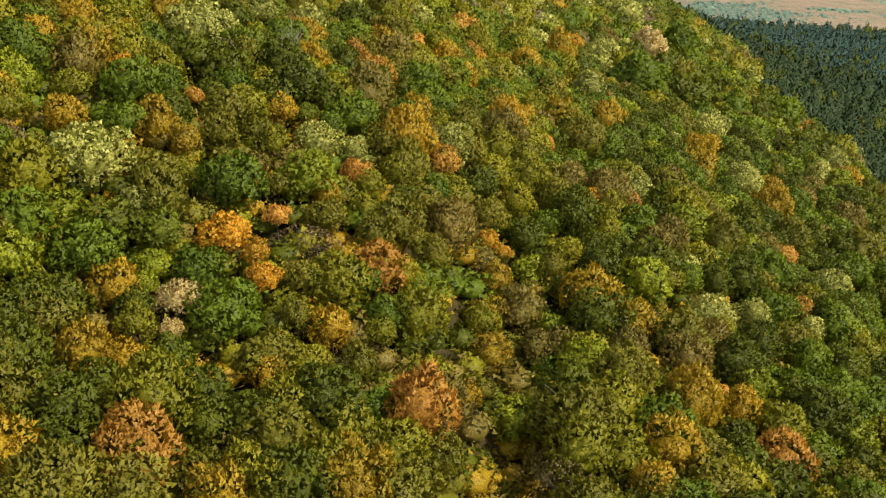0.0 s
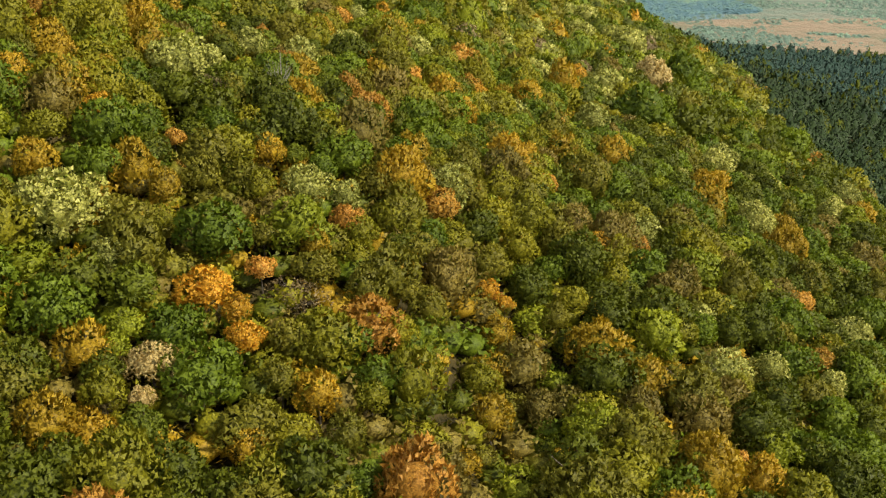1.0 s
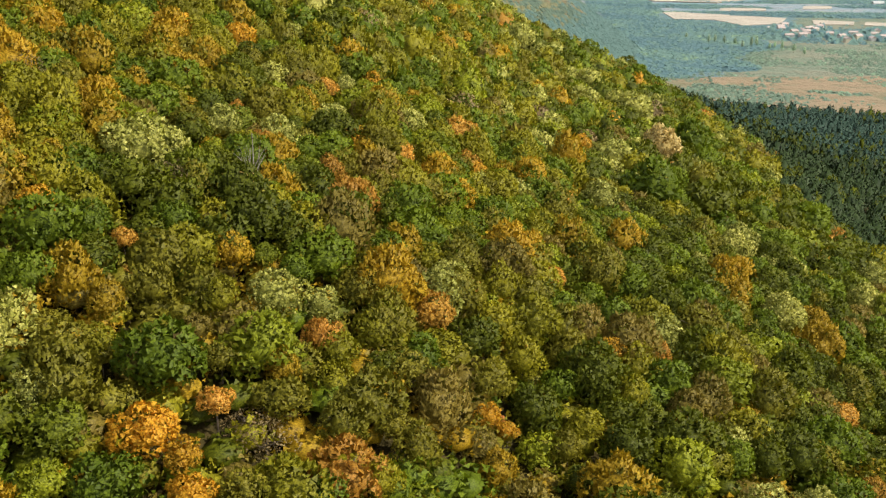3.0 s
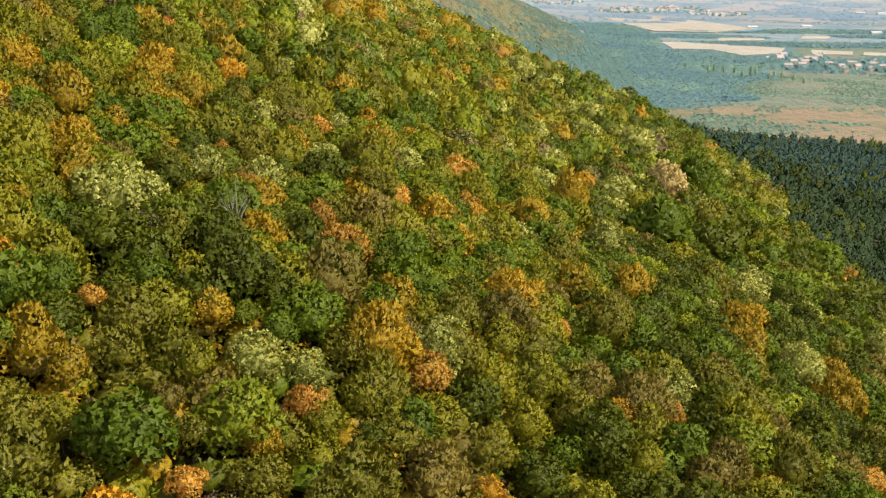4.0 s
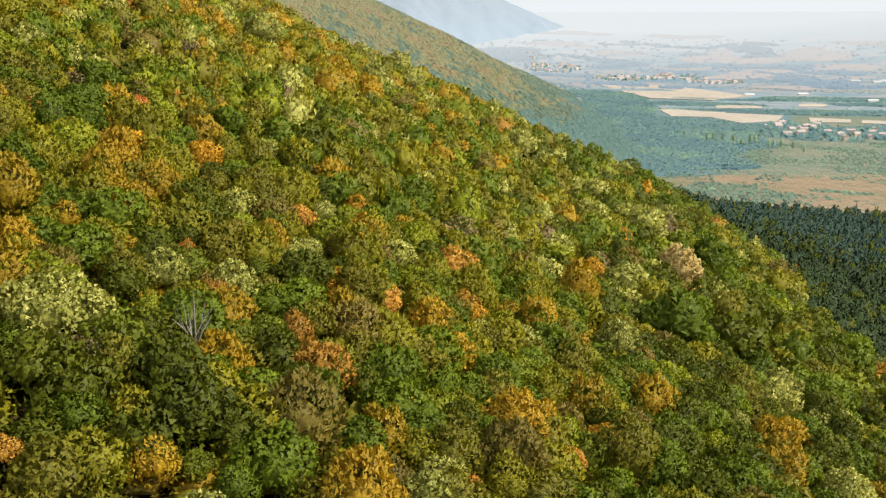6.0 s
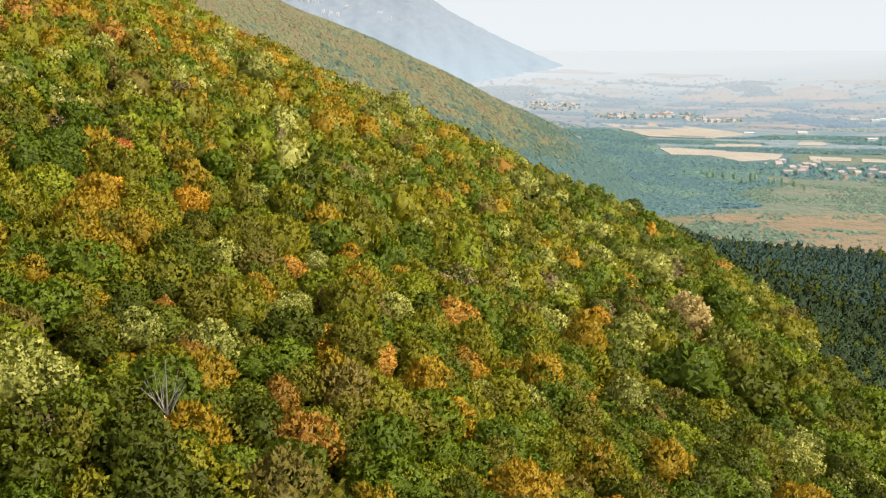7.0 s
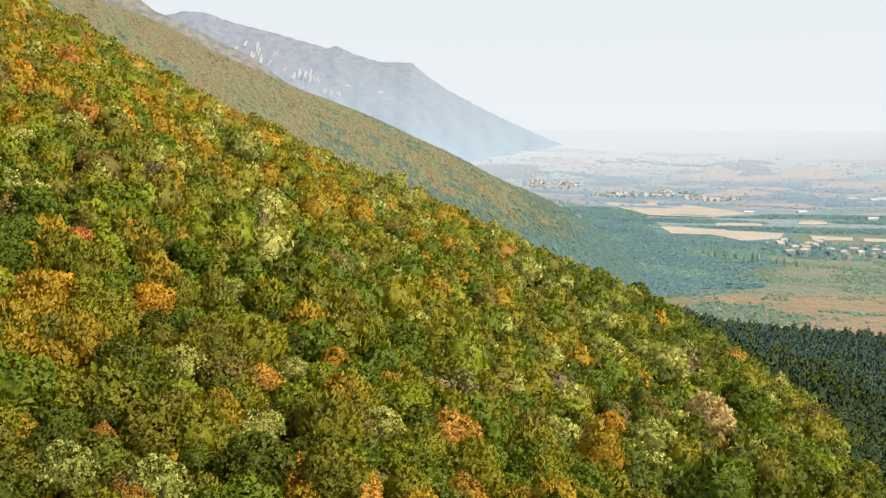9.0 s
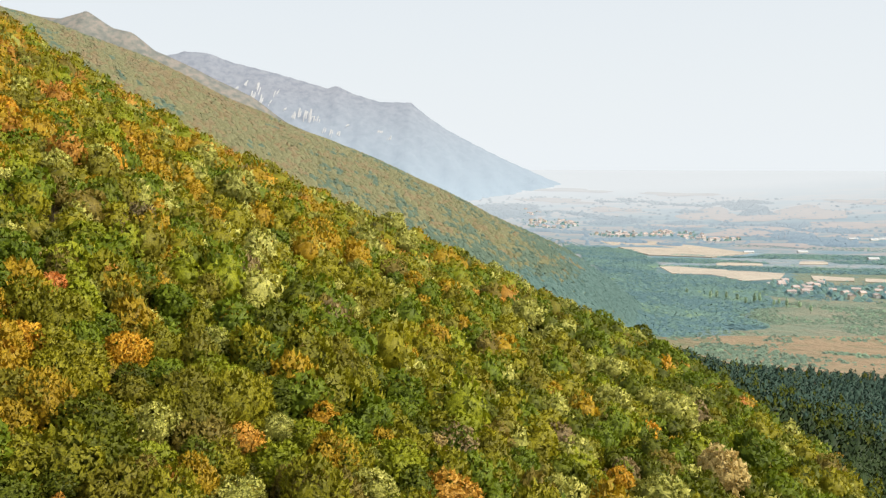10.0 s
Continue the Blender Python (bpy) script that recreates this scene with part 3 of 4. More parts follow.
def tree(kind, x, y, r, zs, turn, var, mid=0.0):
    """One tree of crown radius r on the slope; zs stretches its height, mid is how high its crown's middle stands over the ground."""
    name, label = KINDS[kind]
    tier = 1 if kind == "poplar" or y > 238 else 3 if r > 4.7 else 2
    key = (kind, var, tier)
    tall = (1.2, 1.5, 1.35, 1.6)[var]
    stem = max(0.0, mid - (0.35 + 0.5 * tall) * r * zs)
    m = pose(x, y, float(height(x, y)) + min(stem, 1.9 * r * zs), 0, 0, turn)
    if key in templates:
        first = templates[key]
        return copy_thing(first, m @ Matrix.Diagonal((r / first.scale[0], r / first.scale[1], r * zs / first.scale[2], 1)))
    top = tagged(new(name), label, "tree", "trees on the near slope")
    thin = kind == "twig"
    seed = 100 * LEAF_NAMES.index(kind) + 10 * var + tier
    part("trunk", trunk_mesh(seed, BARK, limbs=3 if not thin else 6, spread_out=0.5, twigs=7 if thin else 0), top)
    count, size, puffs = ((640, 0.135, 13), (1300, 0.092, 17), (2300, 0.076, 26))[tier - 1]
    puffs += (0, 3, 6, -3)[var]
    if kind in ("pale", "cream"):
        count, size, puffs = int(count * 1.25), size * 0.80, int(puffs * 1.7)
    brush = 0.8 if kind in ("mustard", "rust", "brown") or kind in ("khaki", "olive") and var % 2 else 0.0
    v, f, nv = crown(seed, puffs, int(count * (0.6 if thin else 1)), size * (0.6 if thin else 1.0), tall,
                     core=0.0 if thin else 0.64, ragged=0.16 if thin else 0.10, loose=0.6 if thin else 0.15, brush=brush, cone=(0.0, 0.22, 0.1, 0.3)[var])
    part("crown", mesh_of("crown", v, f, [LEAF[kind]], None, True, nv), top)
    top.matrix_basis = m @ Matrix.Diagonal((r, r, r * zs, 1))
    templates[key] = top
    return top


LANDMARKS = []
pale_spots = [
    (-47.4, 118.6, 5.8), (-40.2, 113.8, 2.8), (-19.4, 135.6, 3.8), (-14.0, 136.7, 2.7), (-41.8, 160.0, 5.7), (-34.6, 179.1, 3.6), (23.8, 255.8, 5.1),
    (65.1, 345.7, 7.2), (46.2, 279.0, 5.9), (35.6, 230.3, 4.7), (34.5, 166.0, 4.1), (63.8, 190.0, 5.1), (53.2, 190.2, 3.0), (64.6, 224.9, 5.1), (68.8,
    152.0, 4.2), (58.7, 132.3, 2.7), (40.4, 127.8, 3.7), (48.7, 131.7, 3.1), (-19.7, 227.4, 3.1), (-5.8, 221.2, 3.8), (50.8, 207.0, 2.7), (124.2,
    272.4, 4.3), (-82.1, 254.9, 4.6), (-55.6, 371.8, 7.2), (-31.6, 461.0, 7.2), (-21.8, 401.0, 6.3), (-69.8, 258.2, 3.3), (-31.4, 272.9, 3.4), (-39.8,
    305.7, 5.4), (-33.1, 248.1, 3.1)]
LANDMARKS.append(("pale", pale_spots))
pale_spots_b = [
    (-16.4, 253.7, 2.9), (-32.1, 213.4, 3.5), (-7.0, 230.2, 2.8), (31.3, 406.5, 6.4), (37.1, 389.8, 6.2), (30.3, 314.6, 3.1), (46.7, 337.7, 6.2),
    (54.5, 376.4, 5.6), (-8.9, 172.7, 1.9), (68.6, 234.6, 5.0), (69.5, 218.4, 4.1), (52.4, 208.7, 2.9), (42.7, 266.8, 4.3), (50.6, 259.4, 4.3),
    (-80.7, 305.5, 4.5), (-77.6, 322.5, 5.2), (-83.0, 281.6, 3.8), (-37.9, 261.9, 2.1), (-58.6, 383.4, 4.7), (-73.9, 407.9, 5.9), (-52.8, 362.9, 3.2),
    (-17.1, 506.6, 7.2), (-19.8, 357.9, 4.2), (-10.0, 447.7, 6.5), (28.4, 554.6, 7.2), (36.2, 545.9, 6.0), (-13.0, 327.6, 3.4), (60.6, 519.5, 6.2),
    (56.5, 380.9, 4.7), (-28.3, 231.0, 2.7)]
LANDMARKS.append(("pale", pale_spots_b))
pale_spots_c = [
    (-15.9, 250.8, 1.9), (-88.1, 598.9, 6.7), (-50.3, 431.6, 4.0)]
LANDMARKS.append(("pale", pale_spots_c))
gold_spots = [
    (-28.6, 112.6, 3.3), (-24.8, 111.0, 2.2), (-23.2, 107.2, 2.4), (-48.7, 140.3, 2.7), (25.7, 185.9, 2.6), (6.5, 132.8, 1.9), (8.9, 132.9, 1.5),
    (25.1, 153.8, 2.6), (-14.5, 196.9, 2.9), (-52.3, 222.1, 3.8), (-42.0, 232.5, 3.7), (-14.4, 236.7, 3.4), (20.1, 360.7, 2.2), (-14.0, 194.8, 2.5),
    (7.0, 211.7, 2.5), (39.1, 282.8, 3.1), (-66.7, 607.5, 3.7), (-23.5, 273.7, 1.6), (13.5, 307.2, 2.0)]
LANDMARKS.append(("gold", gold_spots))
orange_spots = [
    (-23.0, 118.1, 1.9), (-37.7, 137.9, 1.7), (-36.2, 134.0, 1.1), (-6.9, 197.7, 3.0), (4.3, 233.0, 4.7), (5.2, 213.1, 3.2), (26.3, 219.8, 2.1),
    (19.0, 174.7, 2.2), (5.3, 159.6, 1.4), (-0.6, 145.2, 3.2), (39.8, 162.6, 1.5), (54.0, 182.5, 2.1), (62.2, 158.3, 3.0), (58.9, 138.4, 2.5), (37.1,
    108.8, 1.4), (-66.9, 169.2, 3.9), (-23.1, 218.6, 3.2), (-68.9, 224.2, 2.0), (-54.7, 262.5, 2.0), (-56.0, 223.8, 1.6), (-64.1, 211.5, 1.5), (1.7,
    339.5, 2.0), (26.2, 445.2, 2.3), (122.0, 404.4, 2.2), (142.0, 421.7, 3.4), (128.7, 377.6, 2.1), (-7.1, 201.7, 2.7), (10.3, 211.6, 1.0), (-3.5,
    187.2, 1.3), (26.9, 222.7, 2.1)]
LANDMARKS.append(("orange", orange_spots))
orange_spots_b = [
    (103.7, 268.5, 2.9), (-56.5, 220.8, 1.7), (-51.8, 311.4, 1.9), (24.6, 428.8, 2.2), (13.9, 418.5, 2.8), (1.3, 342.2, 1.5), (-97.6, 387.2, 2.8),
    (-102.9, 454.1, 3.0), (-127.3, 397.1, 3.5)]
LANDMARKS.append(("orange", orange_spots_b))
cream_spots = [
    (-32.5, 101.2, 3.0), (-32.3, 96.3, 1.6), (-28.0, 159.5, 2.6), (65.4, 303.5, 6.3), (2.2, 247.0, 2.1), (-63.5, 257.0, 1.9), (2.3, 252.3, 2.1),
    (66.3, 308.7, 5.8), (66.6, 292.6, 3.3)]
LANDMARKS.append(("cream", cream_spots))
green_spots = [
    (-27.2, 100.7, 4.6), (-28.9, 121.0, 4.7), (-44.2, 104.6, 4.8), (51.9, 249.6, 7.2), (-45.3, 128.4, 3.3), (-42.2, 139.7, 3.3), (-33.4, 144.5, 3.1),
    (32.8, 149.9, 4.1), (79.6, 236.8, 6.4), (39.0, 136.5, 3.2), (75.2, 190.1, 4.6), (55.0, 122.9, 4.0), (-10.7, 110.4, 2.7), (-45.0, 191.6, 4.5),
    (-21.3, 180.9, 3.1), (-10.7, 234.0, 4.0), (1.8, 180.1, 2.9), (45.3, 204.8, 4.2), (82.3, 216.2, 5.1), (-17.8, 141.9, 2.3), (16.8, 143.4, 2.8),
    (-41.6, 256.8, 4.4), (-64.5, 229.5, 3.4), (12.0, 339.5, 5.2), (54.4, 417.7, 6.7), (98.5, 496.8, 7.2), (86.9, 411.9, 6.8), (82.3, 330.9, 7.2),
    (68.5, 247.3, 4.6), (102.1, 276.6, 6.3)]
LANDMARKS.append(("green", green_spots))
green_spots_b = [
    (-12.4, 289.6, 4.3), (-62.4, 201.4, 3.5), (-75.6, 230.3, 3.7), (-58.3, 197.2, 2.8), (17.2, 264.6, 4.2), (62.0, 273.2, 4.6), (-67.3, 251.5, 4.8),
    (78.2, 530.0, 5.9), (-35.7, 229.9, 3.1), (-10.4, 364.6, 3.9), (40.3, 451.1, 5.2), (11.1, 358.3, 4.6), (-68.4, 388.4, 3.6), (-96.5, 322.7, 2.6),
    (-40.8, 349.1, 4.4), (-66.1, 346.1, 3.4)]
LANDMARKS.append(("green", green_spots_b))
lime_spots = [
    (-36.1, 105.2, 2.5), (-36.7, 102.2, 1.8), (-28.3, 131.9, 1.2), (30.4, 129.8, 4.5), (19.1, 108.2, 3.6), (-33.3, 168.3, 1.9), (-62.1, 272.8, 4.1),
    (-74.3, 384.1, 4.3), (-105.6, 363.7, 3.8), (-91.4, 301.5, 3.0), (-86.8, 369.2, 2.3), (-38.3, 375.1, 4.1)]
LANDMARKS.append(("lime", lime_spots))
deep_spots = [
    (-42.6, 110.0, 4.0), (-36.9, 98.7, 2.4), (67.1, 256.2, 7.0), (23.9, 132.0, 3.6), (21.4, 118.7, 4.6), (47.0, 123.1, 3.9), (-37.4, 206.5, 4.8),
    (-44.0, 150.8, 2.5), (-39.2, 163.8, 3.2), (-7.8, 169.4, 2.7), (72.0, 172.5, 4.9), (93.4, 204.0, 5.0), (-6.2, 130.5, 2.1), (17.3, 126.5, 2.0),
    (-64.6, 263.9, 3.1), (-25.3, 259.6, 5.4), (-35.4, 192.3, 2.6), (-37.7, 172.6, 3.0), (20.4, 311.2, 4.1), (-0.7, 251.2, 2.9), (-81.0, 370.5, 4.4),
    (-49.7, 372.7, 3.4), (-4.1, 345.3, 3.8), (115.5, 615.3, 7.2), (-34.6, 204.3, 2.1), (-25.4, 243.4, 2.9), (-18.8, 450.3, 3.3), (-73.6, 356.7, 2.5)]
LANDMARKS.append(("deep", deep_spots))
mustard_spots = [
    (-40.2, 90.6, 3.1), (-17.0, 124.8, 2.2), (-25.5, 141.2, 2.6), (-36.6, 127.0, 2.3), (31.5, 107.2, 2.5), (-14.2, 101.6, 2.8), (-20.5, 92.9, 2.1),
    (7.3, 125.6, 2.5), (5.9, 110.7, 3.0), (-58.1, 152.4, 3.2), (-51.0, 152.6, 2.3), (-24.8, 202.9, 3.0), (-52.9, 126.6, 2.8), (-4.2, 299.1, 2.9),
    (-49.7, 186.8, 2.4), (-137.5, 451.3, 4.5), (-84.3, 408.6, 3.9), (-86.2, 331.5, 3.3)]
LANDMARKS.append(("mustard", mustard_spots))
teal_spots = [
    (-23.3, 168.6, 2.8), (-31.3, 92.5, 2.8), (-21.8, 142.8, 1.8), (-24.5, 190.4, 2.0)]
LANDMARKS.append(("teal", teal_spots))
rust_spots = [
    (-13.4, 167.8, 4.3), (-17.2, 174.9, 2.8), (-13.3, 131.2, 2.4), (33.4, 158.0, 2.0), (-27.7, 178.4, 2.0), (-33.9, 188.0, 1.6), (-27.0, 201.6, 1.7)]
LANDMARKS.append(("rust", rust_spots))
brown_spots = [
    (39.7, 226.1, 2.6), (-3.6, 151.9, 2.8), (-26.8, 126.7, 1.9), (22.2, 159.2, 3.5), (34.8, 144.4, 3.3), (50.9, 164.4, 2.7), (33.7, 114.3, 3.9),
    (25.4, 112.8, 2.8), (10.5, 121.6, 4.0), (12.4, 114.5, 2.6), (100.2, 260.2, 3.2), (38.4, 222.3, 1.9), (-21.6, 298.6, 3.8), (-29.3, 179.9, 1.7),
    (-29.6, 200.7, 2.2), (-73.5, 286.2, 3.3)]
LANDMARKS.append(("brown", brown_spots))
olive_spots = [
    (-1.1, 160.3, 3.0), (9.6, 161.9, 3.5), (-11.4, 130.0, 2.7), (-25.1, 132.0, 2.5), (-35.9, 121.8, 2.0), (41.0, 123.0, 2.4), (4.7, 115.0, 2.6),
    (-3.7, 106.9, 4.1), (-8.3, 103.2, 2.2), (-5.6, 114.0, 2.4), (0.6, 132.3, 2.3), (11.8, 146.6, 3.2), (-16.4, 95.5, 2.8), (-36.1, 96.1, 2.4), (-54.2,
    155.1, 3.8), (-1.4, 205.2, 3.3), (-53.8, 133.4, 3.0), (17.5, 192.2, 3.1), (19.3, 136.4, 2.5), (3.1, 288.7, 4.3), (126.7, 478.8, 5.3), (84.9,
    273.7, 4.4), (116.7, 331.4, 4.4), (-11.7, 334.0, 5.1), (-26.7, 319.7, 4.5), (11.9, 263.7, 3.6), (-51.5, 183.2, 2.9), (-45.4, 214.4, 3.7), (-5.5,
    250.5, 3.1), (33.5, 289.6, 3.8)]
LANDMARKS.append(("olive", olive_spots))
olive_spots_b = [
    (-53.5, 439.2, 5.0), (-30.2, 379.0, 4.5), (2.9, 410.6, 4.6), (22.9, 362.6, 4.0), (-49.1, 330.0, 3.8)]
LANDMARKS.append(("olive", olive_spots_b))
khaki_spots = [
    (-10.0, 143.5, 3.5), (-32.5, 131.0, 2.9), (-23.5, 123.7, 2.2), (48.4, 152.5, 4.6), (52.7, 142.5, 3.2), (-18.5, 102.5, 2.2), (-18.2, 108.9, 2.7),
    (-9.9, 119.4, 2.9), (-16.2, 120.6, 2.9), (-1.6, 120.2, 2.9), (-4.5, 121.8, 2.2), (-10.5, 96.9, 2.5), (-29.6, 191.0, 3.3), (9.3, 184.8, 3.4),
    (106.1, 246.5, 4.9), (16.4, 131.9, 2.2), (-37.3, 220.4, 2.7), (-22.0, 183.6, 2.4), (83.9, 256.0, 3.9), (-39.3, 270.8, 2.9), (-58.0, 343.6, 3.0)]
LANDMARKS.append(("khaki", khaki_spots))
red_spots = [
    (7.8, 135.6, 0.9), (-57.9, 246.6, 2.7), (-60.4, 261.7, 0.7)]
LANDMARKS.append(("red", red_spots))
twig_spots = [
    (-61.3, 300.3, 3.9), (-69.1, 244.4, 2.9), (-59.0, 284.0, 3.0), (-21.9, 262.5, 2.6), (-102.2, 336.4, 2.4)]
LANDMARKS.append(("twig", twig_spots))
near_y = 262.0
tx, ty = jittered(-170, 150, 64, near_y, 5.2, 1.0)
inview = (np.abs(tx) < 0.485 * ty + 11) & (pine_line(tx, ty) < 0)
tx, ty = tx[inview], ty[inview]
kinds = hill_kinds(tx, ty, 1.0)
taken = []
for kind, spots in LANDMARKS:
    for i, (x, y, r) in enumerate(spots):
        taken.append((x, y, r))
        tree(kind, x, y, r, 1.0, 77 * i % 360, i % 4, 4.5)
lm = np.array(taken)
for i, (x, y, k) in enumerate(zip(tx, ty, kinds)):
    kind = LEAF_NAMES[k]
    r = 3.1 + 2.0 * float(hashed(x, y, 31)) ** 1.4
    if (np.hypot(lm[:, 0] - x, lm[:, 1] - y) < 0.58 * lm[:, 2] + 0.36 * r).any():
        continue
    if math.hypot(x - 2.2, y - 98) < 3.0:
        continue
    front = np.hypot(lm[:, 0] - x, lm[:, 1] - 0.75 * lm[:, 2] - y) < 0.6 * lm[:, 2] + 0.40 * r
    in_gully = abs(x - 9 - 0.12 * (y - 113)) < 7 and y < 136
    if in_gully:
        kind, r = ("brown", "mustard", "khaki", "mustard", "lime")[i % 5], 0.75 * r
    zs = (0.9 + 0.25 * float(hashed(x, y, 32))) * (0.75 if in_gully else 1.0)
    if front.any():
        r, zs = 0.8 * r, 0.75
    tree(kind, x, y, r, zs, 360 * float(hashed(x, y, 33)), int(4 * hashed(x, y, 34)), 0.0 if front.any() or in_gully else 3.5 + 1.3 * float(hashed(x, y, 35)))

# ---- the wood beyond, and round the near slope ----
MID = [crown(500 + i, 9 + i % 4, 260, 0.150, 1.25 + 0.12 * (i % 5), core=0.77, uneven=0.14) for i in range(10)]
sx, sy = jittered(-330, 260, near_y, 690, 5.3, 2.0)
ok = (np.abs(sx) < 0.49 * sy + 12) & (pine_line(sx, sy) < 0) & (spur(sx, sy) > foot(sx, sy) - 4)
sx, sy = sx[ok], sy[ok]
sr = 2.7 + 1.9 * hashed(sx, sy, 31) ** 1.3
gap = np.min(np.hypot(sx[:, None] - lm[None, :, 0], sy[:, None] - lm[None, :, 1]) - 0.8 * lm[None, :, 2], 1) > 0.5 * sr
sx, sy, sr = sx[gap], sy[gap], sr[gap]
FAR = [crown(520 + i, 6 + i % 3, 70, 0.175, 1.25 + 0.12 * (i % 5), core=0.95, uneven=0.12, fine=False) for i in range(10)]


def softened(variants, up):
    """Crowns whose shading leans to the sky, as fine foliage blurs into a soft canopy far off."""
    out = []
    for v, f, nv in variants:
        nv = nv * (1 - up) + np.array((0, 0, up))
        out.append((v, f, nv / np.linalg.norm(nv, axis=1)[:, None]))
    return out


def dome(seed, tufts, big=0.22):
    """A low far crown, an uneven mound running down to the ground, with a few tufts on it."""
    rng = np.random.default_rng(seed)
    v = [(rng.uniform(-0.2, 0.2), rng.uniform(-0.2, 0.2), rng.uniform(1.1, 1.5))]
    for out, z in ((0.6, 0.9), (1.15, 0.0)):
        for i in range(5):
            a, k = 1.2566 * i + rng.uniform(-0.3, 0.3) + out, out * rng.uniform(0.75, 1.25)
            v.append((k * math.cos(a), k * math.sin(a), z * rng.uniform(0.6, 1.3)))
    v = np.array(v)
    f = [(0, i + 1, (i + 1) % 5 + 1) for i in range(5)]
    for i in range(5):
        f += [(i + 1, i + 6, (i + 1) % 5 + 6), (i + 1, (i + 1) % 5 + 6, (i + 1) % 5 + 1)]
    tip, side = rng.normal(size=(tufts, 3)) * (0.5, 0.5, 0.2) + (0, 0, 0.95), rng.normal(size=(tufts, 2, 3)) * (big, big, big)
    tri = np.concatenate([tip[:, None], tip[:, None] + side], 1).reshape(-1, 3)
    n = np.concatenate([v + (0, 0, 0.1), np.repeat(tip, 3, 0)])
    return np.concatenate([v, tri]), np.concatenate([np.array(f), 11 + np.arange(3 * tufts).reshape(-1, 3)]), n / np.linalg.norm(n, axis=1)[:, None]


RIM = [crown(540 + i, 9, 120, 0.19, 1.3, core=0.76, fine=False) for i in range(8)]
MID, FAR = softened(MID, 0.12), softened(FAR, 0.2)
DOT = softened([dome(550 + i, 4, 0.18) for i in range(14)], 0.72)
BUSH = [crown(570 + i, 6, 105, 0.14, 1.4, core=0.78, ragged=0.15, lift=0.0, fine=False) for i in range(6)]
sh, sk = sr * (0.85 + 0.55 * hashed(sx, sy, 32)), hill_kinds(sx, sy, 1.0)
for name, variants, pick in (("hillside_wood", MID, sy < 400), ("hilltop_wood", FAR, sy >= 400)):
    stuff(name, variants, sx[pick], sy[pick], sr[pick], sh[pick], sk[pick], "autumn deciduous wood covering the upper hillside", "trees")
ex, ey = jittered(-330, 220, -70, 600, 6.0, 3.0)
ok = ((np.abs(ex) >= 0.49 * ey + 12) | (ey < 63)) & (pine_line(ex, ey) < 0) & (height(ex, ey) < 176) & (np.abs(ex) < 0.5 * ey + 95)
ex, ey = ex[ok], ey[ok]
er = 4.4 + 1.6 * hashed(ex, ey, 31)
stuff("surrounding_wood", RIM, ex, ey, er, er, hill_kinds(ex, ey, 1.0), "deciduous wood around the near slope", "trees")

# low bushes closing the gaps between the near trees
ux, uy = jittered(-170, 150, 62, near_y + 10, 4.5, 8.0)
ok = (np.abs(ux) < 0.49 * uy + 10) & (pine_line(ux, uy) < 0)
ux, uy = ux[ok], uy[ok]
uk = np.array([LEAF_NAMES.index(n) for n in ("khaki", "deep", "olive", "brown", "green", "mustard")])[(6 * hashed(ux, uy, 71)).astype(int)]
stuff("undergrowth", BUSH, ux, uy, 2.6 + 1.2 * hashed(ux, uy, 72), 2.1 + 1.1 * hashed(ux, uy, 73), uk, "low bushes between the trees of the slope", "bushes")

# pine wood on the lower slope
PINES = softened([crown(600 + i, 9, 110, 0.19, 2.5, core=0.8, ragged=0.14, lift=0.1, cone=0.4, fine=False) for i in range(5)], 0.65)
px, py = jittered(85, 600, 190, 1075, 5.3, 4.0)
ok = (pine_line(px, py) > 0) & (px < 0.52 * py + 25) & (py < 1010 + 0.35 * (300 - px)) & (second(px, py) < height(px, py) - 6)
px, py = px[ok], py[ok]
pr = 1.9 + 1.5 * hashed(px, py, 41)
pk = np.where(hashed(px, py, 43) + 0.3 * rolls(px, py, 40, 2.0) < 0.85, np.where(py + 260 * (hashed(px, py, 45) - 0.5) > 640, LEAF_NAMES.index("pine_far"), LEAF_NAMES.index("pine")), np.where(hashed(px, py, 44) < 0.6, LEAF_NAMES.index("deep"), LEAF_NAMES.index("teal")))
ph = pr * (0.95 + 0.6 * hashed(px, py, 42))
PINE_DOT = softened([crown(610 + i, 5, 20, 0.36, 2.2, core=0.85, ragged=0.15, lift=0.1, cone=0.4, fine=False) for i in range(6)], 0.75)
for name, variants, pick in (("pine_wood", PINES, py < 430), ("far_pine_wood", PINE_DOT, py >= 430)):
    stuff(name, variants, px[pick], py[pick], pr[pick], ph[pick], pk[pick], "dark pine wood on the lower slope", "trees")

# wood on the next spur
qx, qy = jittered(-760, 420, 1040, 1480, 5.2, 5.0, 0.5)
ok = (second(qx, qy) > 8) & (second(qx, qy) > foot(qx, qy)) & (second(qx, qy) > spur(qx, qy)) & (np.abs(qx) < 0.5 * qy) & (qy < 1415 + 0.15 * qx)
qx, qy = qx[ok], qy[ok]
up = second(qx, qy)
qn = 0.45 * rolls(qx, qy, 60, 6.0) + 0.45 * rolls(qx, qy, 13, 2.0) + 0.9 * (hashed(qx, qy, 51) - 0.5) + np.clip((up - 110) / 260, -0.5, 0.4)
low = 125 - up + 40 * rolls(qx, qy, 45, 8.0) + 40 * (hashed(qx, qy, 54) - 0.5) > 10
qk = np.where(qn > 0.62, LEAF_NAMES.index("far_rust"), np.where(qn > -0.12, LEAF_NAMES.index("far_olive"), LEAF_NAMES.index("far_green")))
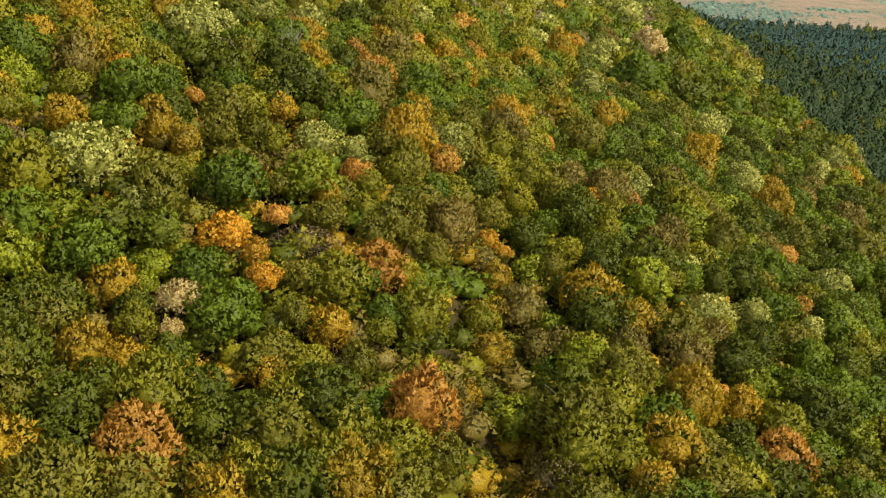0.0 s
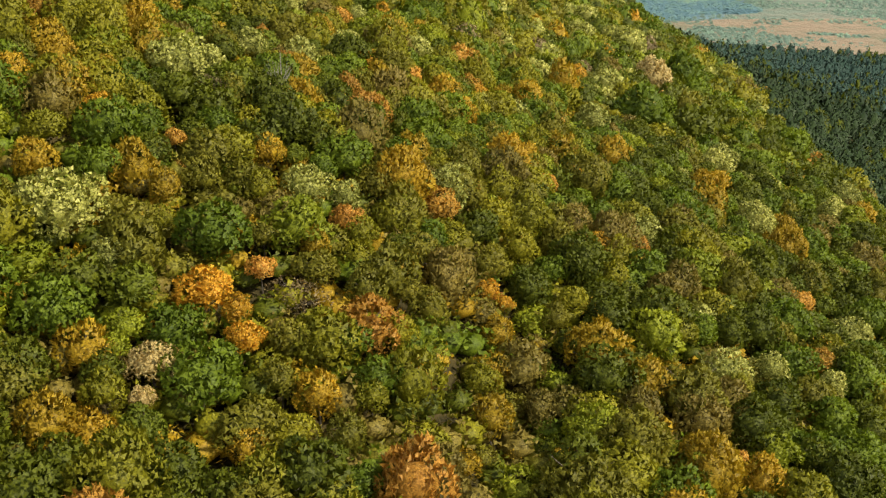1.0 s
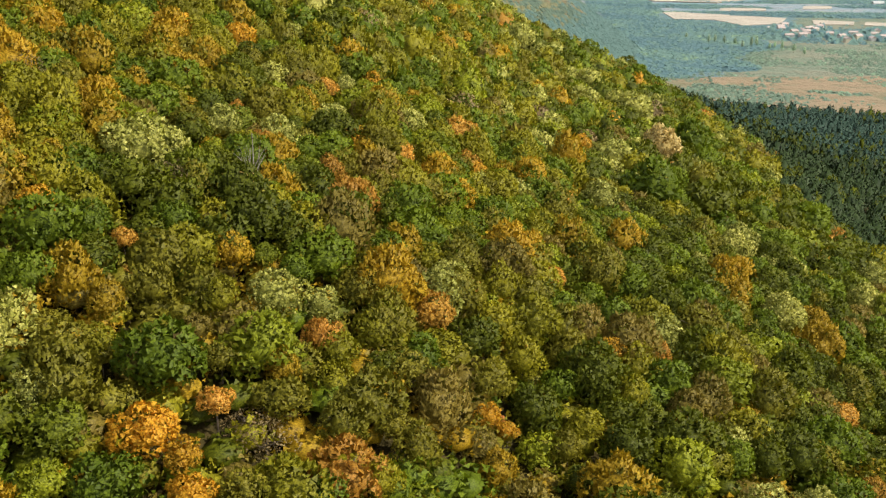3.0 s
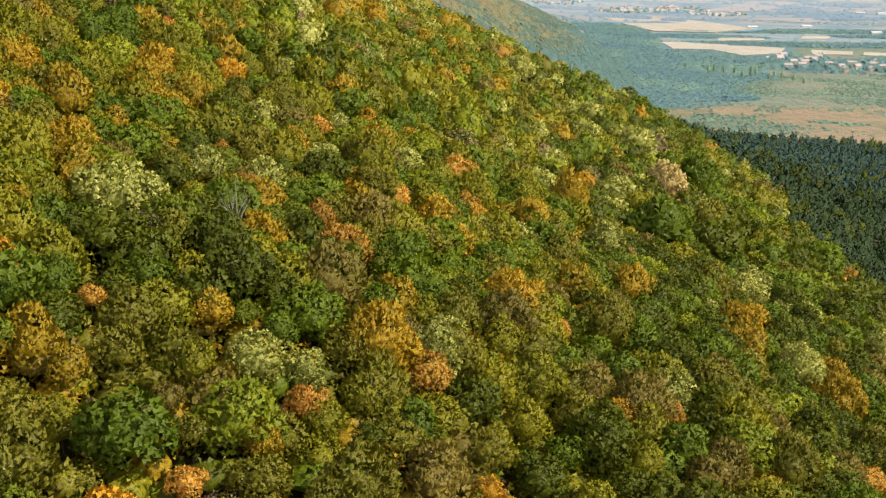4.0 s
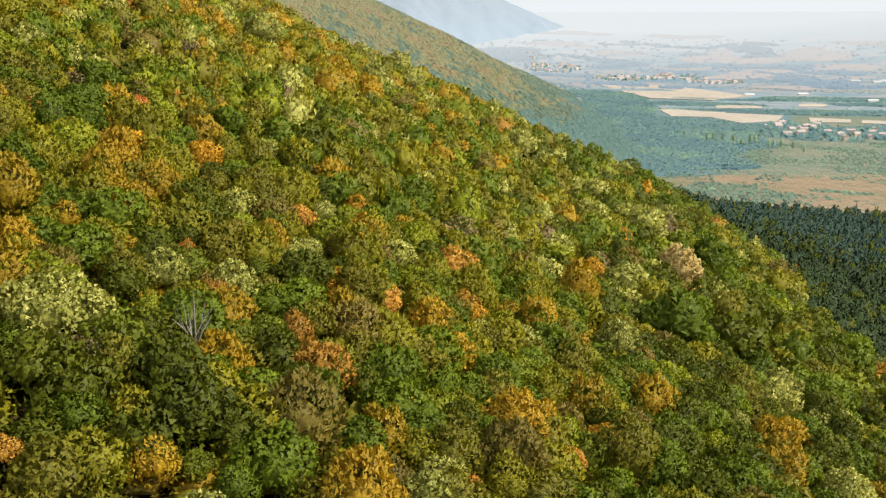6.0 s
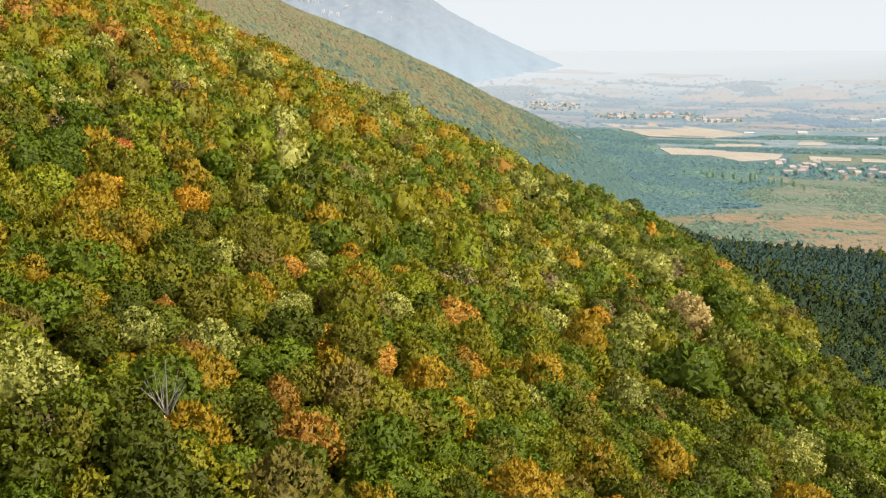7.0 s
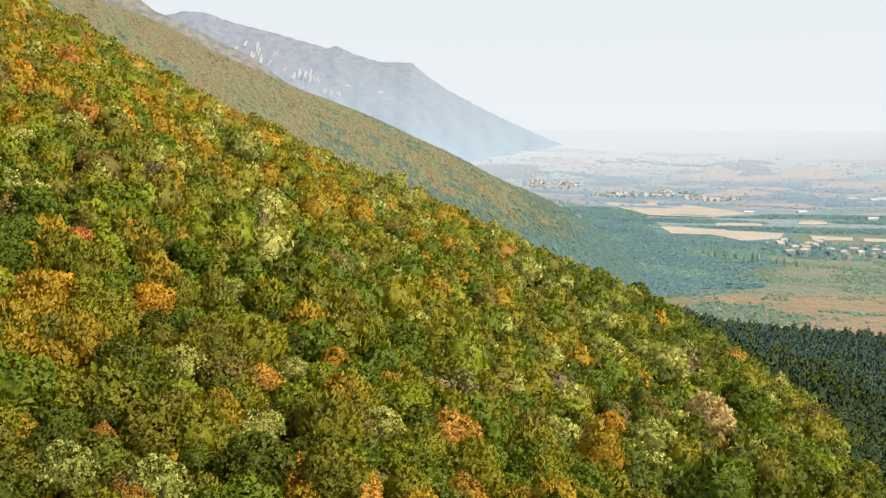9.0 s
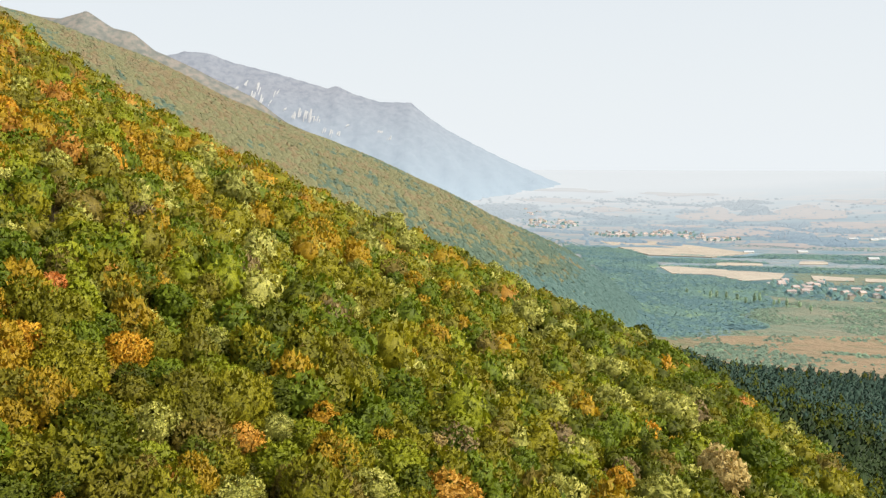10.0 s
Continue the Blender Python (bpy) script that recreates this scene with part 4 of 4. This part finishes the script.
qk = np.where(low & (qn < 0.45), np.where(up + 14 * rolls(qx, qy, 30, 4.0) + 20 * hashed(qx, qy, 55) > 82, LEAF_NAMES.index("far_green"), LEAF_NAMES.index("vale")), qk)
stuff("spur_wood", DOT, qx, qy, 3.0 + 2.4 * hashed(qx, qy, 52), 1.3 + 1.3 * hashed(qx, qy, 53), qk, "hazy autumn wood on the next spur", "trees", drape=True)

# woods, belts and scrub on the plain
def inside_any(x, y, ovals):
    hit = np.zeros(np.shape(x), bool)
    for cx, cy, ax, ay, turn in ovals:
        c, sn = math.cos(radians(turn)), math.sin(radians(turn))
        u, v = (x - cx) * c + (y - cy) * sn, -(x - cx) * sn + (y - cy) * c
        hit |= (u / ax) ** 2 + (v / ay) ** 2 < 1
    return hit


CLEAR = [(500, 1950, 75, 60, -30), (600, 1860, 95, 55, -35), (725, 1800, 55, 30, -25), (800, 1768, 50, 30, -20), (635, 2065, 62, 34, -5), (803, 2094, 50, 34, 0), (590, 2450, 250, 130, -55), (620, 1700, 54, 32, 0), (600, 1600, 34, 30, 0), (660, 1560, 54, 24, 0), (710, 1600, 44, 32, 0)]
vx, vy = jittered(120, 1450, 1020, 2950, 6.4, 6.0, 0.5)
edge = 25 * rolls(vx, vy, 38, 2.0)
wood = (vx < 350 + 0.50 * (vy - 1215) + 2 * edge) & (vy > 1205 + edge) & (vy < np.minimum(2150, 1680 + 0.9 * np.maximum(620 - vx, 0)) + 2 * edge)
belts = inside_any(vx, vy, [(336, 2500, 470, 48, -79), (560, 1640, 150, 70, -25), (760, 1940, 340, 50, -12), (560, 2130, 150, 45, -20), (400, 2190, 330, 75, 86), (830, 2230, 300, 50, -8), (1000, 2420, 300, 60, -25),
                            (760, 1640, 150, 50, -10), (900, 1680, 160, 50, -8), (1050, 2080, 250, 40, -8)])
scrub = (vy > 1195 + edge) & (vy < 1640) & (rolls(vx, vy, 24, 9.0) + 0.5 * rolls(vx, vy, 60, 4.0) + 0.6 * hashed(vx, vy, 66) > 0.32)
bushes = (vy > 1010) & (vy < 1200) & (rolls(vx, vy, 26, 6.0) + 0.4 * rolls(vx, vy, 12, 1.0) + 0.6 * hashed(vx, vy, 68) > 0.68)
thicket = inside_any(vx + 12 * rolls(vx, vy, 15, 3.0), vy + 25 * rolls(vx, vy, 20, 3.0), [(325, 1085, 62, 52, -30), (445, 1105, 30, 10, 0), (520, 1060, 40, 12, 0)])
lone = (vy > 1700) & (vy < 2700) & (hashed(vx, vy, 67) < 0.03)
ok = (((wood | belts | scrub | lone) & ~inside_any(vx, vy, CLEAR)) | bushes | thicket) & (second(vx, vy) < 8) & (vx < 0.50 * vy) & (foot(vx, vy) < 12)
vx, vy, small = vx[ok], vy[ok], ~(wood | belts | thicket)[ok]
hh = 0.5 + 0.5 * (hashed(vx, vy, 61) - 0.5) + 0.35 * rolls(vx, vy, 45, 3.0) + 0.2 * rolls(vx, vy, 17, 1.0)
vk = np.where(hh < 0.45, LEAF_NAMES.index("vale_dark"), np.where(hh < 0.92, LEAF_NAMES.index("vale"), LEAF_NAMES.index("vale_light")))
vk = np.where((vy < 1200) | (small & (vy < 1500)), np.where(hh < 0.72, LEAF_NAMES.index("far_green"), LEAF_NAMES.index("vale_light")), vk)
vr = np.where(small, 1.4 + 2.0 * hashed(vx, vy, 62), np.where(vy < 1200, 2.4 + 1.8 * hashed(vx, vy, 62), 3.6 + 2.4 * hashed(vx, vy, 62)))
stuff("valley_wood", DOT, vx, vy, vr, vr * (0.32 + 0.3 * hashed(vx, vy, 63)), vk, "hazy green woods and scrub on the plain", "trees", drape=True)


# woods far out on the plain, coloured blue and glowing for haze
BELTS = [(1209, 3711, 71, 200, -10), (1034, 3249, 142, 60, 22), (1050, 2756, 315, 70, -86), (1043, 2520, 107, 60, -67), (597, 3590, 245, 60, -57), (844, 4064, 170, 50, -28),
         (1077, 3960, 135, 50, -9), (1221, 2971, 134, 40, -67), (278, 3835, 248, 150, -73), (648, 3420, 127, 50, -33)]
bx, by = jittered(60, 1900, 2490, 4250, 12.0, 7.0, 0.5)
warp = inside_any(bx + 45 * rolls(bx, by, 55, 1.0) + 12 * rolls(bx, by, 18, 4.0), by + 130 * rolls(bx, by, 70, 5.0) + 40 * rolls(bx, by, 25, 2.0), BELTS)
hedges = (rolls(bx, by, 45, 3.0) * rolls(bx + 300, by, 130, 6.0) > 0.20) | (hashed(bx, by, 92) < 0.03)
ok = ((warp & (hashed(bx, by, 93) < 0.9)) | hedges) & (np.hypot(bx, by) > 2500) & (np.hypot(bx, by) < 4300)
bx, by = bx[ok], by[ok]
br = 5.5 + 4.0 * hashed(bx, by, 91)
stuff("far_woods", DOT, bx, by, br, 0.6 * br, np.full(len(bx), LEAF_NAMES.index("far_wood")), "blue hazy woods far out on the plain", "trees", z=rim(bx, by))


# ---- distance ----
def ridge(name, label, crest, dist, mat, depth, base=-20.0, seed=0.0, rough=6.0):
    """A far mountain: its front slope rises to a crest line given as (across, up) pairs."""
    cx, cz = np.array(crest).T
    xs = np.linspace(cx[0], cx[-1], 220)
    top = np.interp(xs, cx, cz)
    rows = []
    for j, s in enumerate(np.linspace(0, 1, 24)):
        zz = base + (top - base) * (s ** 0.9)
        yy = dist - depth * (1 - s) * np.clip((top - base) / 400, 0.15, 1)
        zz = zz + rough * np.sin(math.pi * s) * (rolls(xs, yy, 40, seed) + rolls(xs, yy + 300 * s, 16, seed + 2)) + 0.12 * rough * rolls(xs, yy, 9, seed)
        rows.append(np.stack([xs, yy + 0 * xs, zz], 1))
    rows.append(np.stack([xs, 0 * xs + dist + 200, 0 * xs + base], 1))
    v = np.concatenate(rows)
    return tagged(new(name, mesh_of(name, v, grid_faces(25, 220), [mat], smooth=True)), label, "mountain", kind="structure")


# haze painted into colour and emission of the far hill, mountain and plain
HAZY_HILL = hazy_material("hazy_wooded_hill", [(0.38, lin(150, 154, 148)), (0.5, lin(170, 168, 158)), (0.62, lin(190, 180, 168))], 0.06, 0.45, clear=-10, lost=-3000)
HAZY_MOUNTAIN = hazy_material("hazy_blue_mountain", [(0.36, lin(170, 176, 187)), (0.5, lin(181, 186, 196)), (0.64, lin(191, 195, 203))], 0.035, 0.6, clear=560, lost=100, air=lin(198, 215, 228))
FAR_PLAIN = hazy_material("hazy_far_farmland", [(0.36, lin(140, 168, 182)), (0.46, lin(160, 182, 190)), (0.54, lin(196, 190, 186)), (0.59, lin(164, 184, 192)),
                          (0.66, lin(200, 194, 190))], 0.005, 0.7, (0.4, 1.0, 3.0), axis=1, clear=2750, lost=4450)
ang = np.linspace(radians(-20), radians(50), 60)
rad = np.geomspace(2480, 4960, 44)
AA, RR = np.meshgrid(ang, rad, indexing="ij")
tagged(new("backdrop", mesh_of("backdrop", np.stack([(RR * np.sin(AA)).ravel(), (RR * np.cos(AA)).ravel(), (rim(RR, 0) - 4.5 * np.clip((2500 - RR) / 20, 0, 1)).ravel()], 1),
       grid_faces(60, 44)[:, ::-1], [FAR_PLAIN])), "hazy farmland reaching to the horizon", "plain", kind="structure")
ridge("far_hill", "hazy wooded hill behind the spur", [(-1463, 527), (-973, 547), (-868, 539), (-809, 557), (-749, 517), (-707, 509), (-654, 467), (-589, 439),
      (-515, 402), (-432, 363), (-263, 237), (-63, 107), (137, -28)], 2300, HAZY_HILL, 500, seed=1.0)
ridge("far_mountain", "mountain with cliffs, coloured pale blue for haze", [(3 + 1.18 * (x - 3), 197 + 1.18 * (z - 197)) for x, z in [(-2200, 700), (-1400, 640), (-1080, 645), (-1015, 661), (-925, 655), (-832, 620), (-650, 575),
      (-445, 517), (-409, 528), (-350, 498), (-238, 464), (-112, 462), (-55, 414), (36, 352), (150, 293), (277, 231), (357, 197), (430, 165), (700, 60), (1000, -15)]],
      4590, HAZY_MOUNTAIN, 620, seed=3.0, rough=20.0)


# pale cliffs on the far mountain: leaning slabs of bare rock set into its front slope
# the rock's emission stands in for lit haze in front of it
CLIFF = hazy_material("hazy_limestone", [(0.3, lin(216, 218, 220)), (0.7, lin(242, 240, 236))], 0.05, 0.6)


def cliff(x, z, wide, tall, dist, label, seed):
    """A bare rock face: uneven upright ribs of stone standing out of the slope."""
    rng = random.Random(seed)
    bm = bmesh.new()
    n = max(2, round(wide / 7))
    for i in range(n):
        u = x - wide / 2 + wide * (i + 0.5) / n + rng.uniform(-1.5, 1.5)
        w, hh, zc = rng.uniform(2.0, 4.2), tall * rng.uniform(0.4, 0.6) * rng.uniform(0.5, 1.0), z + tall * rng.uniform(-0.2, 0.2)
        rings = []
        for up in (-1.0, -0.3, 0.4, 1.0):
            k = w * (1.0 - 0.45 * abs(up)) * rng.uniform(0.7, 1.2)
            mid, zz, yy = u + rng.uniform(-1.2, 1.2) + 2 * up, zc + hh * up, dist + 14 * up + rng.uniform(-3, 3)
            rings.append([bm.verts.new(p) for p in ((mid - k, yy + 4, zz), (mid, yy, zz + rng.uniform(-2, 2)), (mid + k, yy + 5, zz), (mid + 0.6 * k, yy + 40, zz), (mid - 0.6 * k, yy + 40, zz))])
        for a, b in zip(rings, rings[1:]):
            for j in range(5):
                bm.faces.new((a[j], a[(j + 1) % 5], b[(j + 1) % 5], b[j]))
        bm.faces.new(rings[-1])
    bmesh.ops.recalc_face_normals(bm, faces=bm.faces)
    me = bpy.data.meshes.new("cliff")
    bm.to_mesh(me)
    bm.free()
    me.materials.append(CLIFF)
    return tagged(new("cliff", me), label, "cliff", "cliffs of the far mountain", kind="structure")


CLIFFS = [(-1046, 587, 18, 32, 4452), (-929, 566, 10, 21, 4460), (-893, 583, 16, 43, 4487), (-854, 534, 18, 42, 4445), (-839, 562, 26, 80, 4477), (-813, 512, 13, 37, 4432),
          (-773, 497, 13, 31, 4424), (-754, 536, 16, 59, 4468), (-744, 553, 10, 26, 4488), (-701, 471, 10, 21, 4412), (-658, 433, 18, 31, 4382), (-634, 450, 15, 57, 4407),
          (-609, 434, 18, 73, 4396), (-585, 424, 18, 68, 4389), (-565, 408, 13, 62, 4377), (-549, 414, 15, 41, 4387), (-515, 371, 15, 36, 4342), (-482, 355, 17, 35, 4319),
          (-451, 356, 15, 30, 4330), (-415, 394, 13, 15, 4387), (-269, 366, 31, 20, 4389), (-226, 337, 20, 20, 4355)]
for i, (x, z, wide, tall, dist) in enumerate(CLIFFS):
    cliff(x, z, wide, tall, dist, "bare pale limestone cliff on the hazy mountain", i)

# ---- houses on the plain ----
def box_mesh(name, w, d, h, mat, overhang=0.0, gable=0.0, z=0.0):
    """Walls (gable 0) or a thick pitched roof of that rise."""
    bm = bmesh.new()
    x, y = w / 2 + overhang, d / 2 + overhang
    if gable:
        pts = [(-x, -y, z), (x, -y, z), (x, y, z), (-x, y, z), (-x, 0, z + gable), (x, 0, z + gable),
               (-x, -y, z - 0.3), (x, -y, z - 0.3), (x, y, z - 0.3), (-x, y, z - 0.3)]
        fs = [(0, 1, 5, 4), (2, 3, 4, 5), (1, 2, 5), (3, 0, 4), (6, 7, 1, 0), (7, 8, 2, 1), (8, 9, 3, 2), (9, 6, 0, 3), (9, 8, 7, 6)]
    else:
        pts = [(-x, -y, -2), (x, -y, -2), (x, y, -2), (-x, y, -2), (-x, -y, h), (x, -y, h), (x, y, h), (-x, y, h)]
        fs = [(0, 1, 5, 4), (1, 2, 6, 5), (2, 3, 7, 6), (3, 0, 4, 7), (4, 5, 6, 7)]
    vs = [bm.verts.new(p) for p in pts]
    for f in fs:
        bm.faces.new([vs[i] for i in f])
    me = bpy.data.meshes.new(name)
    bm.to_mesh(me)
    bm.free()
    me.materials.append(mat)
    return me


def house(w, d, h, wall, roof, rise, name, label, group):
    top = tagged(new(name), label, "house" if name == "house" else "shed", group)
    part("wall", box_mesh("wall", w, d, h, wall), top)
    r = part("roof", box_mesh("roof", w, d, 0, roof, 0.5, rise, h + 0.02), top)
    if name == "house":
        part("chimney", box_mesh("chimney", 0.8, 0.8, 1.5, wall), r).matrix_basis = pose(w * 0.22, 0.8, h + rise - 0.4)
    return top


HOUSES = [house(12, 9, 6.5, WHITE_WALL, TILE_ROOF, 2.4, "house", "white house with a clay tile roof in the village", "village houses"),
          house(11, 9, 6.5, CREAM_WALL, TILE_ROOF, 2.6, "house", "cream house with a clay tile roof in the village", "village houses"),
          house(14, 8, 5.0, WHITE_WALL, TILE_ROOF, 2.2, "house", "long low white house with a reddish roof", "village houses")]
SHED = house(24, 10, 3.6, WHITE_WALL, PALE_ROOF, 2.5, "farm_shed", "long white farm shed with a pale roof on the plain", "farm sheds")
rng = random.Random(5)
spots = []
for (cx, cy, ax, ay, count) in ((620, 1700, 60, 38, 12), (600, 1600, 40, 36, 7), (660, 1560, 60, 30, 9), (710, 1600, 50, 38, 8), (386, 3314, 80, 170, 44), (554, 2889, 90, 90, 28), (698, 2892, 85, 110, 36), (771, 2720, 80, 60, 24), (340, 3725, 50, 120, 7)):
    for _ in range(count):
        a, q = rng.uniform(0, 6.283), math.sqrt(rng.random())
        spots.append((cx + ax * q * math.cos(a), cy + ay * q * math.sin(a)))
placed = []
for i, (x, y) in enumerate(spots):
    if any((x - a) ** 2 + (y - b) ** 2 < 18 ** 2 for a, b in placed):
        continue
    placed.append((x, y))
    z = float(rim(x, y)) if y > 2470 else float(height(x, y))
    m = pose(x, y, z, 0, 0, rng.choice((0, 15, 80, 100, -20)) + rng.uniform(-8, 8))
    if len(placed) <= 3:
        HOUSES[len(placed) - 1].matrix_basis = m
    else:
        copy_thing(HOUSES[i % 3], m)
gx_, gy_ = [], []
for x, y in placed:
    for _ in range(4 if y > 2400 else 11):
        gx_.append(x + rng.uniform(-26, 26))
        gy_.append(y + rng.uniform(-26, 26))
gx_, gy_ = np.array(gx_), np.array(gy_)
clear_of = np.min(np.hypot(gx_[:, None] - np.array(placed)[None, :, 0], gy_[:, None] - np.array(placed)[None, :, 1]), 1) > 10
gx_, gy_ = gx_[clear_of], gy_[clear_of]
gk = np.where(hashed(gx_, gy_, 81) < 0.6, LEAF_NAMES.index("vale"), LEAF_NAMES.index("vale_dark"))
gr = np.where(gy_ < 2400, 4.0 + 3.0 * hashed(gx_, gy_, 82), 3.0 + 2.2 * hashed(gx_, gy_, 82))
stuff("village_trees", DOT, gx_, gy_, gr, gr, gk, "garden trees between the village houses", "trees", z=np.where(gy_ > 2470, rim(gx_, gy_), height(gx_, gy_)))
for i, (x, y, turn) in enumerate(((965, 2169, 4), (1161, 2716, -6), (1208, 2690, 8), (1246, 2720, 0), (874, 2341, 4), (741, 2329, 0), (1010, 2160, 2))):
    m = pose(x, y, float(rim(x, y)) if y > 2470 else float(height(x, y)), 0, 0, turn)
    if i:
        copy_thing(SHED, m)
    else:
        SHED.matrix_basis = m

# ---- poplars at the wood's edge ----
for i, (x, y) in enumerate(((398, 1586), (417, 1522), (428, 1526), (441, 1521), (453, 1503), (469, 1474), (501, 1463), (502, 1434), (514, 1419), (516, 1383), (452, 1462), (478, 1480), (490, 1452))):
    tree("poplar", x, y, 2.1 + 0.3 * (i % 3), 2.7 + 0.3 * (i % 2), 50 * i, i % 4)

# ---- dead trees and rocks on the near slope ----
for i, (x, y, r) in enumerate(((-26.5, 162.5, 4.2), (-60.6, 226.0, 3.4))):
    top = tagged(new("dead_tree"), "bare dead tree with pale grey branches", "tree")
    part("trunk", trunk_mesh(900 + i, PALE_BARK, limbs=5, tall=1.35, spread_out=0.5, twigs=4), top)
    top.matrix_basis = pose(x, y, float(height(x, y)), 0, 0, 60 * i) @ Matrix.Diagonal((0.75 * r, 0.75 * r, r * 1.6, 1))


def rock(x, y, size, seed):
    """A weathered limestone block, half sunk in the gully's slope."""
    bm = bmesh.new()
    bmesh.ops.create_icosphere(bm, subdivisions=2, radius=1.0)
    for v in bm.verts:
        k = 1 + 0.28 * noise.noise(v.co * 1.6 + Vector((seed, 0, 0))) + 0.12 * noise.noise(v.co * 4)
        v.co = Vector((v.co.x * 1.2 * k, v.co.y * k, v.co.z * 0.8 * k)) * size
    me = bpy.data.meshes.new("rock")
    bm.to_mesh(me)
    bm.free()
    me.materials.append(ROCK)
    ob = tagged(new("rock", me), "pale limestone rock in the brown gully", "rock", "rocks in the gully")
    ob.matrix_basis = pose(x, y, float(height(x, y)) + 0.25 * size, 8, -10, 70 * seed)
    return ob


for i, (x, y, size) in enumerate(((1.2, 99.0, 0.8), (0.2, 97.4, 0.5), (2.4, 101.0, 0.5), (4.6, 99.5, 0.6), (5.2, 97.0, 0.4), (3.4, 95.2, 0.5))):
    rock(x, y, size, i)
